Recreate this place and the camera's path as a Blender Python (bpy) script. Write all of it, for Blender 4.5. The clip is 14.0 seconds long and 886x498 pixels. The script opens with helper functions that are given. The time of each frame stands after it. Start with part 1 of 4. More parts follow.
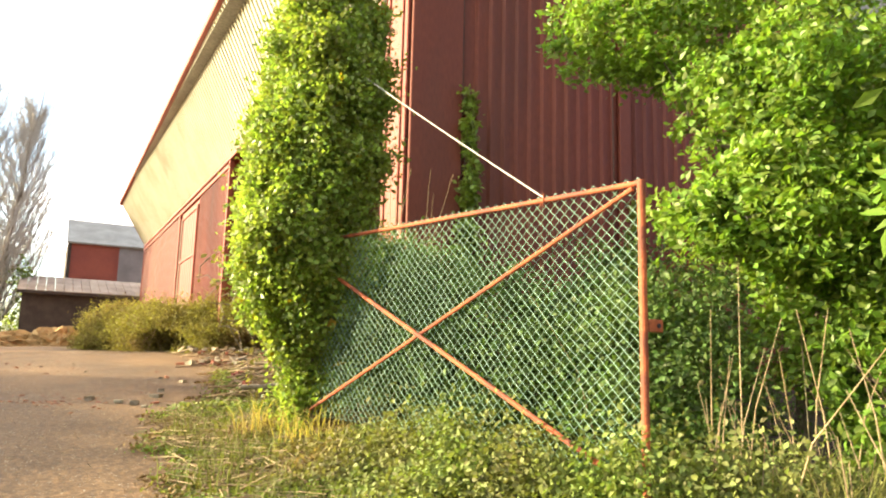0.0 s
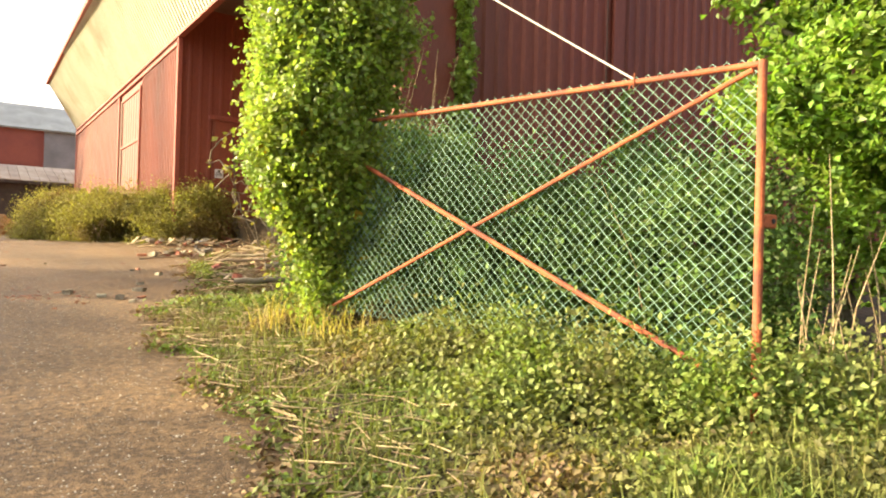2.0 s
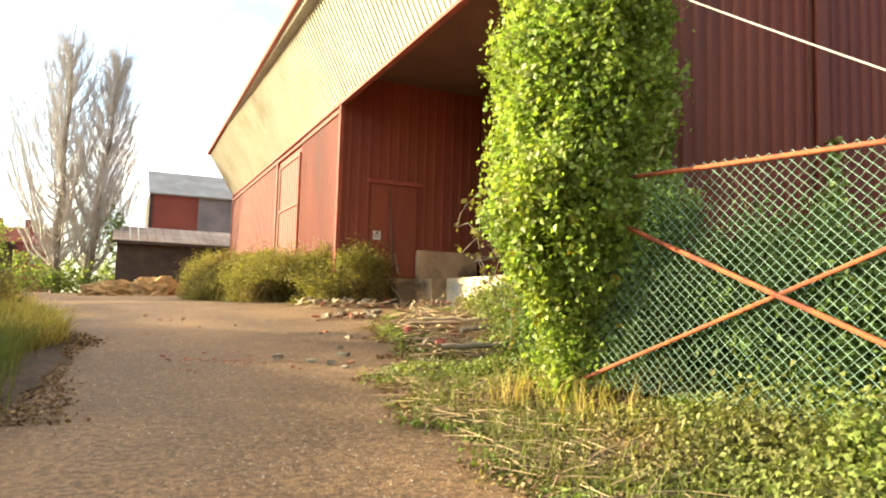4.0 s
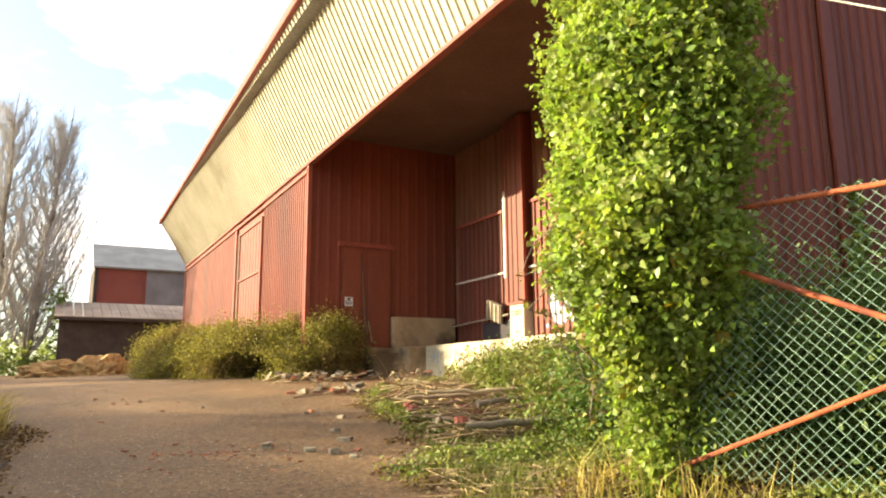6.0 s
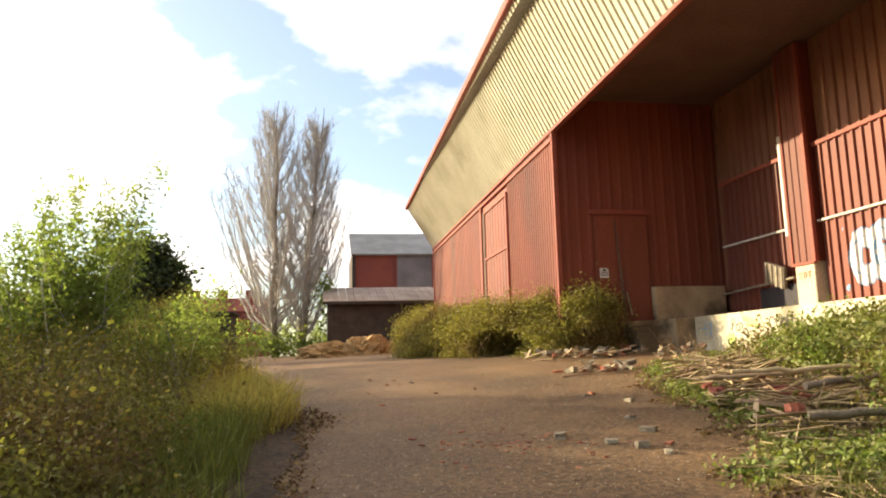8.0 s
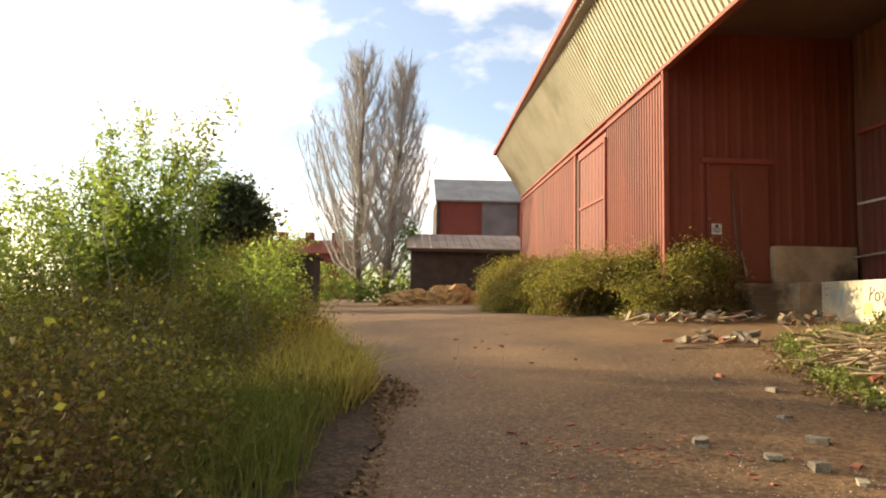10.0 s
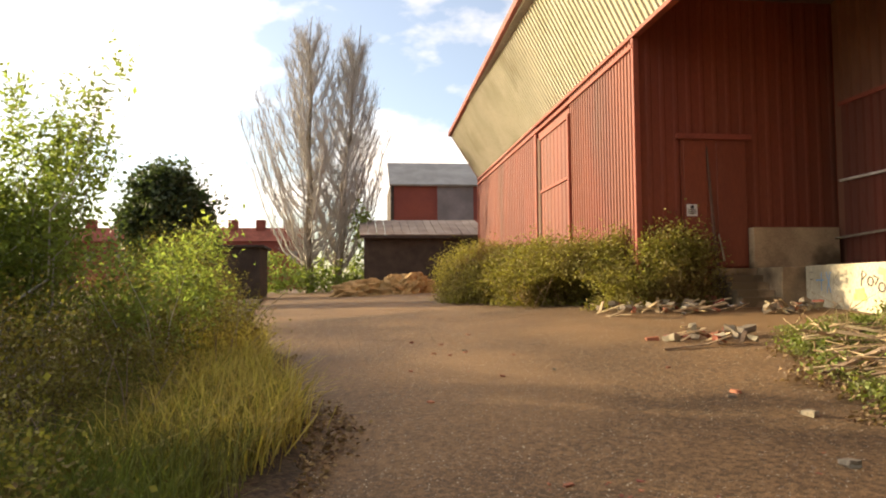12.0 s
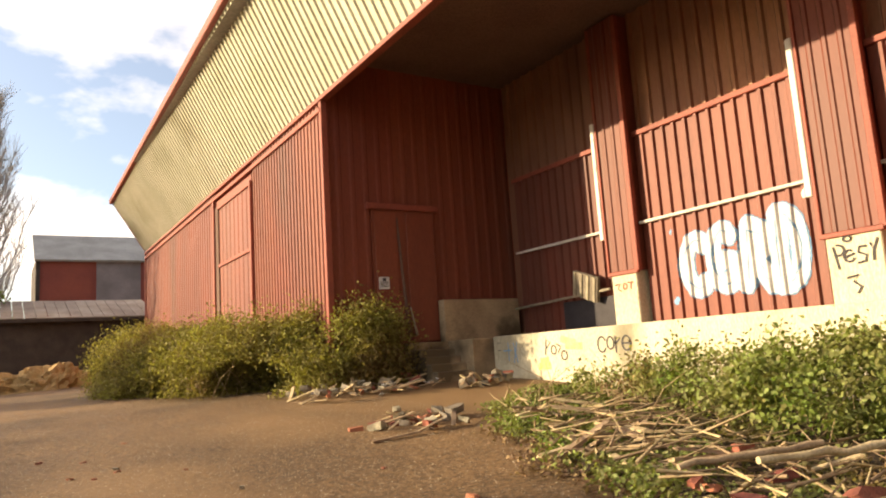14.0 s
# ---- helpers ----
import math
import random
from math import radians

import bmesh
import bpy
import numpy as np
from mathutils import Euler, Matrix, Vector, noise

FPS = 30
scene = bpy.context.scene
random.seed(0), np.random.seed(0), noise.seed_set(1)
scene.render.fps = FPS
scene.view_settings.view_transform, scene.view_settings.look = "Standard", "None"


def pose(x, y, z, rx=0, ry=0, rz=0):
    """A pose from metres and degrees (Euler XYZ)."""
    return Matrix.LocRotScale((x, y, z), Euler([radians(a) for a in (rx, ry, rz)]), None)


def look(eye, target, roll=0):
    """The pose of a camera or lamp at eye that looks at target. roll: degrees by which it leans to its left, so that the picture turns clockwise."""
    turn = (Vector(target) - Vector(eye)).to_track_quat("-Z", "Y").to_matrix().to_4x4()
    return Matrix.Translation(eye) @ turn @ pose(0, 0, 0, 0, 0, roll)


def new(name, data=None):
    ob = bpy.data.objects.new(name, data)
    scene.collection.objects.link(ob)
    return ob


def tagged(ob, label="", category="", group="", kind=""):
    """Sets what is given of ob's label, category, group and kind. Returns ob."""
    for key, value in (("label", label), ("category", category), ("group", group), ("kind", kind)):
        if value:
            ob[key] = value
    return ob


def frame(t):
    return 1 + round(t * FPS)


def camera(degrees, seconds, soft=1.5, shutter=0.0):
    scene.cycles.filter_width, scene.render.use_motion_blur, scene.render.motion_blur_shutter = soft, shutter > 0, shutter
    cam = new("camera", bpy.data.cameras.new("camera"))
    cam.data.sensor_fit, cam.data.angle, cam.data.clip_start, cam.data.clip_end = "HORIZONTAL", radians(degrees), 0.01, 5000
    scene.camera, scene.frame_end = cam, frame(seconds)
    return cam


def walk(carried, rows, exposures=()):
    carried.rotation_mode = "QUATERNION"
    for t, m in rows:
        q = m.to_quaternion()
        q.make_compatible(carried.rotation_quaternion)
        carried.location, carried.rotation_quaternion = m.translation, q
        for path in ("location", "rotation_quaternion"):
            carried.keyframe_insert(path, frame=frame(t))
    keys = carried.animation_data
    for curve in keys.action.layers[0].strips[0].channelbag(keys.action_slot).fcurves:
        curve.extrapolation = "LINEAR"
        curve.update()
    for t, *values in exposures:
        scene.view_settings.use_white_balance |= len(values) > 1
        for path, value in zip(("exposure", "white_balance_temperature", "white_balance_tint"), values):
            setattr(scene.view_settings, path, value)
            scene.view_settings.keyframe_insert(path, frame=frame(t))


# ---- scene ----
cam = camera(63.0, 14.0, soft=2.0)
PATH = [
    (0, (-5.785, -27.658, -0.273), (-4.835, -25.926, 0.041), 1.4),
    (0.5, (-5.887, -27.441, -0.276), (-4.902, -25.712, -0.07), 1.7),
    (1, (-6.004, -27.204, -0.271), (-4.893, -25.544, -0.172), 1.9),
    (1.5, (-6.233, -26.953, -0.263), (-5.063, -25.333, -0.208), 1.1),
    (2, (-6.423, -26.65, -0.264), (-5.305, -24.992, -0.243), 1.6),
    (2.3, (-6.515, -26.46, -0.215), (-5.344, -24.848, -0.036), -0.1),
    (2.5, (-6.585, -26.344, -0.191), (-5.631, -24.588, -0.112), -3.9),
    (3, (-6.824, -26.112, -0.201), (-6.003, -24.294, -0.06), -0.3),
    (3.5, (-7.144, -25.865, -0.182), (-6.328, -24.047, -0.014), -1.0),
    (3.7, (-7.261, -25.723, -0.2), (-6.447, -23.903, -0.041), 1.6),
    (5.8, (-7.488, -23.892, -0.194), (-6.576, -22.146, 0.154), -1.3),
    (6, (-7.478, -23.722, -0.16), (-6.546, -21.989, 0.196), -0.4),
    (6.5, (-7.48, -23.433, -0.145), (-6.562, -21.698, 0.239), 0.8),
    (7, (-7.582, -23.088, -0.115), (-6.702, -21.325, 0.225), -0.3),
    (7.5, (-7.66, -22.795, -0.136), (-7.003, -20.928, 0.155), -0.1),
    (8, (-7.644, -22.397, -0.061), (-7.311, -20.447, 0.236), -1.5),
    (8.5, (-7.673, -22.029, -0.073), (-7.546, -20.047, 0.17), 1.5),
    (8.7, (-7.693, -21.811, -0.051), (-7.591, -19.826, 0.169), 1.4),
    (10.8, (-7.581, -20.048, 0.37), (-7.465, -18.057, 0.516), 0.1),
    (11, (-7.563, -19.818, 0.395), (-7.491, -17.826, 0.552), -1.4),
    (11.5, (-7.53, -19.328, 0.429), (-7.485, -17.331, 0.527), -0.5),
    (12, (-7.47, -18.746, 0.477), (-7.242, -16.762, 0.586), -0.5),
    (12.3, (-7.363, -18.44, 0.476), (-6.841, -16.517, 0.656), -0.1),
    (12.4, (-7.333, -18.332, 0.478), (-6.807, -16.406, 0.602), -2.5),
    (12.5, (-7.319, -18.21, 0.49), (-6.667, -16.325, 0.629), -2.6),
    (12.9, (-7.204, -17.846, 0.529), (-6.338, -16.061, 0.779), -1.9),
    (13, (-7.179, -17.757, 0.534), (-6.269, -15.992, 0.774), -0.9),
    (13.5, (-7.098, -17.294, 0.584), (-5.994, -15.65, 0.868), -0.2),
    (14, (-7.023, -16.774, 0.576), (-5.978, -15.093, 0.868), -3.7),
]
EXPOSURES = [(0, 2.33, 6900, 5), (3.0, 2.29, 6900, 5), (6.0, 1.92, 6850, 7), (7.5, 1.70, 6850, 9), (8.5, 1.36, 6800, 9), (11.0, 1.30, 7150, 11), (13.0, 1.42, 7300, 12), (14.0, 1.36, 7300, 12)]
walk(cam, [(t, look(eye, target, roll)) for t, eye, target, roll in PATH], EXPOSURES)


# ---- world, sun, exposure ----
SUN_TO = Vector((-1.0, 0.60, 0.285)).normalized()
ELEV = math.asin(SUN_TO.z)
world = bpy.data.worlds.new("sky")
scene.world = world
world.use_nodes = True
wn, wl = world.node_tree.nodes, world.node_tree.links
wn.clear()
w_out, w_bg, w_sky = wn.new("ShaderNodeOutputWorld"), wn.new("ShaderNodeBackground"), wn.new("ShaderNodeTexSky")
w_sky.sky_type, w_sky.sun_disc = "NISHITA", False
w_sky.sun_elevation, w_sky.sun_rotation = ELEV, math.atan2(SUN_TO.x, SUN_TO.y)
w_sky.dust_density, w_sky.air_density = 1.5, 1.0
w_tc, w_map, w_noise, w_ramp, w_mix = (wn.new(n) for n in ("ShaderNodeTexCoord", "ShaderNodeMapping", "ShaderNodeTexNoise", "ShaderNodeValToRGB", "ShaderNodeMixRGB"))
w_map.inputs["Scale"].default_value = (1.0, 1.0, 1.9)
w_map.inputs["Location"].default_value = (0.35, 0.1, 0.0)
w_noise.inputs["Scale"].default_value, w_noise.inputs["Detail"].default_value, w_noise.inputs["Roughness"].default_value = 2.6, 7.0, 0.52
w_ramp.color_ramp.elements[0].position, w_ramp.color_ramp.elements[1].position = 0.44, 0.56
w_ramp.color_ramp.elements[0].color = (0.10, 0.10, 0.10, 1)
# clouds scatter more light towards the sun than away from it
w_dot, w_range, w_cloud = wn.new("ShaderNodeVectorMath"), wn.new("ShaderNodeMapRange"), wn.new("ShaderNodeMixRGB")
w_dot.operation = "DOT_PRODUCT"
w_dot.inputs[1].default_value = SUN_TO
w_range.inputs["From Min"].default_value, w_range.inputs["From Max"].default_value = -0.5, 0.9
w_cloud.inputs["Color1"].default_value, w_cloud.inputs["Color2"].default_value = (1.6, 1.5, 1.45, 1), (17.0, 15.4, 14.4, 1)
wl.new(w_tc.outputs["Generated"], w_dot.inputs[0])
wl.new(w_dot.outputs["Value"], w_range.inputs["Value"])
wl.new(w_range.outputs["Result"], w_cloud.inputs["Fac"])
wl.new(w_cloud.outputs["Color"], w_mix.inputs["Color2"])
wl.new(w_tc.outputs["Generated"], w_map.inputs["Vector"])
wl.new(w_map.outputs["Vector"], w_noise.inputs["Vector"])
wl.new(w_noise.outputs["Fac"], w_ramp.inputs["Fac"])
wl.new(w_ramp.outputs["Color"], w_mix.inputs["Fac"])
w_gain = wn.new("ShaderNodeMixRGB")
w_gain.blend_type = "MULTIPLY"
w_gain.inputs["Fac"].default_value, w_gain.inputs["Color2"].default_value = 1.0, (1.3, 1.46, 1.70, 1)
wl.new(w_sky.outputs["Color"], w_gain.inputs["Color1"])
wl.new(w_gain.outputs["Color"], w_mix.inputs["Color1"])
wl.new(w_mix.outputs["Color"], w_bg.inputs["Color"])
w_bg.inputs["Strength"].default_value = 0.068
wl.new(w_bg.outputs["Background"], w_out.inputs["Surface"])
sun = new("sun", bpy.data.lights.new("sun", "SUN"))
sun.data.energy, sun.data.angle, sun.data.color = 4.5, radians(0.6), (1.0, 0.83, 0.56)
sun.matrix_world = look(SUN_TO * 80, (0, 0, 0))


# ---- materials ----
def mat(name, base, alt=None, rough=0.8, scale=3.0, fine=40.0, bump=0.3, metal=0.0, stain=None, stain_at=0.62, island=0.0, sheer=0.0, stretch=(1, 1, 1), contrast=0.25, obj=0.0, spec=0.3, grit=0.0):
    """A surface: two scales of noise between two colours, stains, fine bump, per-piece variation."""
    m = bpy.data.materials.new(name)
    m.use_nodes = True
    n, l = m.node_tree.nodes, m.node_tree.links
    p = n["Principled BSDF"]
    out = n["Material Output"]
    tc, mp = n.new("ShaderNodeTexCoord"), n.new("ShaderNodeMapping")
    mp.inputs["Scale"].default_value = stretch
    geo = n.new("ShaderNodeNewGeometry")
    l.new(geo.outputs["Position"], mp.inputs["Vector"])

    def noise_of(s, detail=4.0):
        t = n.new("ShaderNodeTexNoise")
        t.inputs["Scale"].default_value, t.inputs["Detail"].default_value = s, detail
        l.new(mp.outputs["Vector"], t.inputs["Vector"])
        return t.outputs["Fac"]

    def ramp(fac, lo, hi):
        r = n.new("ShaderNodeMapRange")
        r.inputs["From Min"].default_value, r.inputs["From Max"].default_value = lo, hi
        l.new(fac, r.inputs["Value"])
        return r.outputs["Result"]

    def mix(fac, a, b, kind="MIX"):
        x = n.new("ShaderNodeMixRGB")
        x.blend_type = kind
        for socket, v in (("Fac", fac), ("Color1", a), ("Color2", b)):
            if hasattr(v, "is_output"):
                l.new(v, x.inputs[socket])
            else:
                x.inputs[socket].default_value = (*v, 1) if isinstance(v, tuple) else v
        return x.outputs["Color"]

    alt = alt or tuple(min(1, c * 0.7) for c in base)
    col = mix(ramp(noise_of(scale), 0.35, 0.65), base, alt)
    f = noise_of(fine, 2.0)
    col = mix(contrast, col, ramp(f, 0.25, 0.75), "OVERLAY")
    if grit:
        coarse = noise_of(16.0, 6.0)
        col = mix(grit, col, ramp(coarse, 0.36, 0.66), "OVERLAY")
        add = n.new("ShaderNodeMath")
        l.new(f, add.inputs[0])
        l.new(coarse, add.inputs[1])
        f = add.outputs["Value"]
    if stain:
        col = mix(ramp(noise_of(scale * 0.37, 6.0), stain_at, stain_at + 0.12), col, stain)
    if island or obj:
        if island:
            src = geo.outputs["Random Per Island"]
        else:
            src = n.new("ShaderNodeObjectInfo").outputs["Random"]
        h = n.new("ShaderNodeHueSaturation")
        amount = island or obj
        v = n.new("ShaderNodeMapRange")
        v.inputs["To Min"].default_value, v.inputs["To Max"].default_value = 1 - amount, 1 + amount
        l.new(src, v.inputs["Value"])
        l.new(v.outputs["Result"], h.inputs["Value"])
        hu = n.new("ShaderNodeMapRange")
        hu.inputs["To Min"].default_value, hu.inputs["To Max"].default_value = 0.5 - 0.05 * amount, 0.5 + 0.04 * amount
        l.new(src, hu.inputs["Value"])
        l.new(hu.outputs["Result"], h.inputs["Hue"])
        l.new(col, h.inputs["Color"])
        col = h.outputs["Color"]
    l.new(col, p.inputs["Base Color"])
    p.inputs["Roughness"].default_value, p.inputs["Metallic"].default_value = rough, metal
    p.inputs["Specular IOR Level"].default_value = spec
    if bump:
        b = n.new("ShaderNodeBump")
        b.inputs["Strength"].default_value, b.inputs["Distance"].default_value = bump, 0.02
        l.new(f, b.inputs["Height"])
        l.new(b.outputs["Normal"], p.inputs["Normal"])
    if sheer:
        t, ms = n.new("ShaderNodeBsdfTranslucent"), n.new("ShaderNodeMixShader")
        l.new(mix(1.0, col, (1.4, 1.5, 0.7), "MULTIPLY"), t.inputs["Color"])
        ms.inputs["Fac"].default_value = sheer
        l.new(p.outputs["BSDF"], ms.inputs[1])
        l.new(t.outputs["BSDF"], ms.inputs[2])
        l.new(ms.outputs["Shader"], out.inputs["Surface"])
    return m


RED = mat("red_sheet", (0.180, 0.044, 0.024), (0.138, 0.035, 0.021), 0.55, 0.7, 25, 0.12, stain=(0.115, 0.039, 0.025), stain_at=0.58, contrast=0.14, obj=0.07, stretch=(1, 1, 0.25))
RED_TRIM = mat("red_trim", (0.25, 0.060, 0.038), (0.19, 0.048, 0.032), 0.6, 1.5, 30, 0.15)
CREAM = mat("cream_sheet", (0.48, 0.455, 0.35), (0.42, 0.395, 0.29), 0.55, 0.8, 20, 0.1, stain=(0.33, 0.30, 0.20), stain_at=0.58, contrast=0.12, obj=0.03)
TAN = mat("faded_tan_sheet", (0.27, 0.125, 0.068), (0.21, 0.095, 0.055), 0.6, 0.7, 25, 0.12, stain=(0.16, 0.07, 0.045), stain_at=0.56, contrast=0.12, obj=0.06, stretch=(1, 1, 0.25))
PALE_STEEL = mat("pale_painted_steel", (0.58, 0.55, 0.50), (0.45, 0.42, 0.37), 0.5, 3, 40, 0.1, stain=(0.30, 0.2, 0.13), stain_at=0.62)
# ceiling tone, reused on solid strips as the shade inside gaps
DARK = mat("dark_underside_and_gap_shade", (0.13, 0.075, 0.055), (0.10, 0.056, 0.043), 0.9, 0.6, 20, 0.1)
ROOF = mat("roof_sheet", (0.35, 0.35, 0.34), (0.26, 0.26, 0.25), 0.8, 0.5, 12, 0.2)
CONCRETE = mat("weathered_concrete", (0.52, 0.47, 0.35), (0.40, 0.36, 0.26), 0.9, 1.1, 35, 0.3, stain=(0.16, 0.14, 0.09), stain_at=0.56, stretch=(1, 1, 0.35))
# stained concrete, darker than CONCRETE because the corner's shade is in its colour
SHADED_GRIMY = mat("shaded_grimy_concrete", (0.38, 0.29, 0.18), (0.27, 0.20, 0.125), 0.9, 1.6, 35, 0.3, stain=(0.10, 0.075, 0.045), stain_at=0.5)
# the darker second colour puts damp and shadow into broad noise patches
ASPHALT = mat("worn_asphalt", (0.182, 0.108, 0.050), (0.104, 0.063, 0.031), 0.74, 0.3, 75, 0.7, stain=(0.212, 0.128, 0.060), stain_at=0.52, contrast=0.7, grit=0.42)
SOIL = mat("litter_soil", (0.070, 0.045, 0.028), (0.042, 0.029, 0.019), 0.95, 2.0, 30, 0.9, contrast=0.5, grit=0.5)
RUST = mat("rusty_orange_paint", (0.37, 0.10, 0.038), (0.28, 0.075, 0.03), 0.7, 9.0, 60, 0.3, stain=(0.17, 0.05, 0.027), stain_at=0.5)
WIRE = mat("green_coated_wire", (0.26, 0.40, 0.30), (0.20, 0.33, 0.25), 0.5, 6, 60, 0.0)
ROPE = mat("pale_cable", (0.45, 0.42, 0.37), None, 0.7, 8, 60, 0.1)
BARK = mat("grey_bark", (0.24, 0.20, 0.15), (0.15, 0.12, 0.09), 0.95, 3, 30, 0.7)
# paler than bark: haze in front of the bare trees is mixed in
TWIG = mat("hazed_twig", (0.50, 0.48, 0.45), (0.40, 0.37, 0.34), 0.9, 2, 30, 0.2)
DEADWOOD = mat("dry_stalk", (0.40, 0.30, 0.175), (0.28, 0.20, 0.11), 0.9, 5, 40, 0.2, island=0.35)
IVY = mat("ivy_leaf", (0.26, 0.315, 0.07), (0.19, 0.26, 0.056), 0.42, 1.3, 20, 0, island=0.48, sheer=0.42, contrast=0.1, spec=0.45)
OAK = mat("oak_leaf", (0.185, 0.275, 0.045), (0.13, 0.215, 0.034), 0.45, 1.0, 20, 0, island=0.45, sheer=0.4, contrast=0.1, spec=0.4)
BRAMBLE = mat("bramble_leaf", (0.215, 0.20, 0.056), (0.18, 0.145, 0.053), 0.7, 0.9, 20, 0, island=0.38, sheer=0.3, contrast=0.1, stain=(0.17, 0.115, 0.053), stain_at=0.56, spec=0.18)
OLIVE = mat("dull_olive_leaf", (0.165, 0.16, 0.05), (0.14, 0.115, 0.045), 0.75, 0.9, 20, 0, island=0.45, sheer=0.28, contrast=0.1, stain=(0.15, 0.10, 0.05), stain_at=0.56, spec=0.12)
# deep green leaf, darkened further for the ivy's shade behind the gate
SHADED_GREEN = mat("shaded_deep_green_leaf", (0.095, 0.155, 0.038), (0.075, 0.12, 0.032), 0.5, 1.1, 20, 0, island=0.45, sheer=0.26, contrast=0.1, spec=0.25)
COVER = mat("ground_cover_leaf", (0.15, 0.20, 0.045), (0.175, 0.175, 0.06), 0.55, 1.2, 20, 0, island=0.5, sheer=0.28, contrast=0.1, stain=(0.22, 0.15, 0.075), stain_at=0.55, spec=0.25)
# base lightened to carry the hazy veil over the verge
SHRUB = mat("hazed_shrub_leaf", (0.21, 0.25, 0.095), (0.16, 0.20, 0.075), 0.6, 0.8, 20, 0, island=0.4, sheer=0.55, contrast=0.1, spec=0.2)
DARKLEAF = mat("evergreen_leaf", (0.075, 0.10, 0.05), (0.055, 0.08, 0.04), 0.55, 0.8, 20, 0, island=0.4, sheer=0.25, contrast=0.1)
GRASS = mat("grass_blade", (0.115, 0.145, 0.035), (0.18, 0.165, 0.055), 0.65, 0.9, 20, 0, island=0.4, sheer=0.25, contrast=0.1, spec=0.15)
STRAW = mat("dry_grass_blade", (0.42, 0.33, 0.11), (0.33, 0.28, 0.08), 0.7, 1.2, 20, 0, island=0.35, sheer=0.35, contrast=0.1)
YELLOW_LEAF = mat("yellow_leaf", (0.42, 0.30, 0.03), None, 0.5, 3, 20, 0, island=0.3, sheer=0.35)
LITTER = mat("dead_leaf", (0.24, 0.155, 0.08), (0.15, 0.095, 0.05), 0.8, 3, 20, 0, island=0.5, sheer=0.1)
GRAVEL = mat("pale_gravel", (0.46, 0.40, 0.31), (0.34, 0.29, 0.22), 0.9, 8, 50, 0.2, island=0.4)
BRICK = mat("broken_brick", (0.33, 0.115, 0.07), (0.26, 0.10, 0.065), 0.9, 12, 60, 0.5, obj=0.3)
STONE = mat("rubble_stone", (0.27, 0.23, 0.17), (0.19, 0.165, 0.12), 0.9, 8, 50, 0.5, obj=0.35)
PLANK = mat("weathered_plank", (0.44, 0.34, 0.21), (0.30, 0.22, 0.13), 0.9, 4, 40, 0.4, obj=0.35)
WHITE = mat("white_paint", (0.56, 0.56, 0.56), (0.44, 0.44, 0.45), 0.7, 4, 40, 0.1)
BLUE = mat("blue_paint", (0.16, 0.32, 0.52), None, 0.7, 4, 40, 0)
# sprayed tags and sign print; also the darkness of holes as flat colour
BLACK = mat("black_paint_and_hole_shade", (0.035, 0.03, 0.035), None, 0.7, 4, 40, 0)
LIME = mat("lime_paint", (0.40, 0.55, 0.16), None, 0.7, 4, 40, 0)
YELLOW = mat("yellow_paint", (0.62, 0.54, 0.20), None, 0.7, 4, 40, 0)
HEAP = mat("sandy_soil", (0.42, 0.28, 0.13), (0.30, 0.20, 0.09), 0.95, 2, 25, 0.8, contrast=0.4)
SHEDWALL = mat("dark_boards", (0.075, 0.06, 0.05), (0.05, 0.04, 0.035), 0.9, 1.5, 20, 0.3)
SHEDROOF = mat("rusted_pale_roofing", (0.36, 0.29, 0.24), (0.27, 0.20, 0.16), 0.8, 0.8, 15, 0.2, obj=0.1)
FARRED = mat("far_red_sheet", (0.28, 0.075, 0.05), (0.23, 0.06, 0.045), 0.7, 0.5, 6, 0.1, contrast=0.06)
FARGREY = mat("far_grey_sheet", (0.26, 0.23, 0.23), None, 0.7, 0.5, 6, 0.1, contrast=0.06)
TILE = mat("red_roof_tile", (0.30, 0.09, 0.06), None, 0.9, 0.6, 5, 0.2)


# ---- mesh helpers ----
def link(name, bm, material, parent=None, label=""):
    me = bpy.data.meshes.new(name)
    bm.to_mesh(me)
    bm.free()
    me.materials.append(material)
    ob = new(name, me)
    if parent is not None:
        ob.parent = parent
    if label:
        ob["label"] = label
    return ob


def part(name, bm, material, parent, label=""):
    return link(name, bm, material, parent, label)


def thing(name, at, label, category, group="", kind=""):
    ob = new(name)
    ob.location = at
    ob.empty_display_size = 0.2
    return tagged(ob, label, category, group, kind)


def box(x0, x1, y0, y1, z0, z1, bevel=0.0, bm=None):
    bm = bm or bmesh.new()
    m = Matrix.Translation(((x0 + x1) / 2, (y0 + y1) / 2, (z0 + z1) / 2)) @ Matrix.Diagonal((x1 - x0, y1 - y0, z1 - z0, 1))
    made = bmesh.ops.create_cube(bm, size=1.0, matrix=m)
    if bevel:
        bmesh.ops.bevel(bm, geom=list({e for v in made["verts"] for e in v.link_edges}), offset=bevel, segments=1, affect="EDGES")
    return bm


def rod(a, b, r0, r1=None, sides=8, bm=None):
    """A tapered round bar from a to b."""
    bm = bm or bmesh.new()
    a, b = Vector(a), Vector(b)
    r1 = r0 if r1 is None else r1
    m = Matrix.Translation((a + b) / 2) @ (b - a).to_track_quat("Z", "Y").to_matrix().to_4x4()
    bmesh.ops.create_cone(bm, cap_ends=True, segments=sides, radius1=r0, radius2=r1, depth=(b - a).length, matrix=m)
    return bm


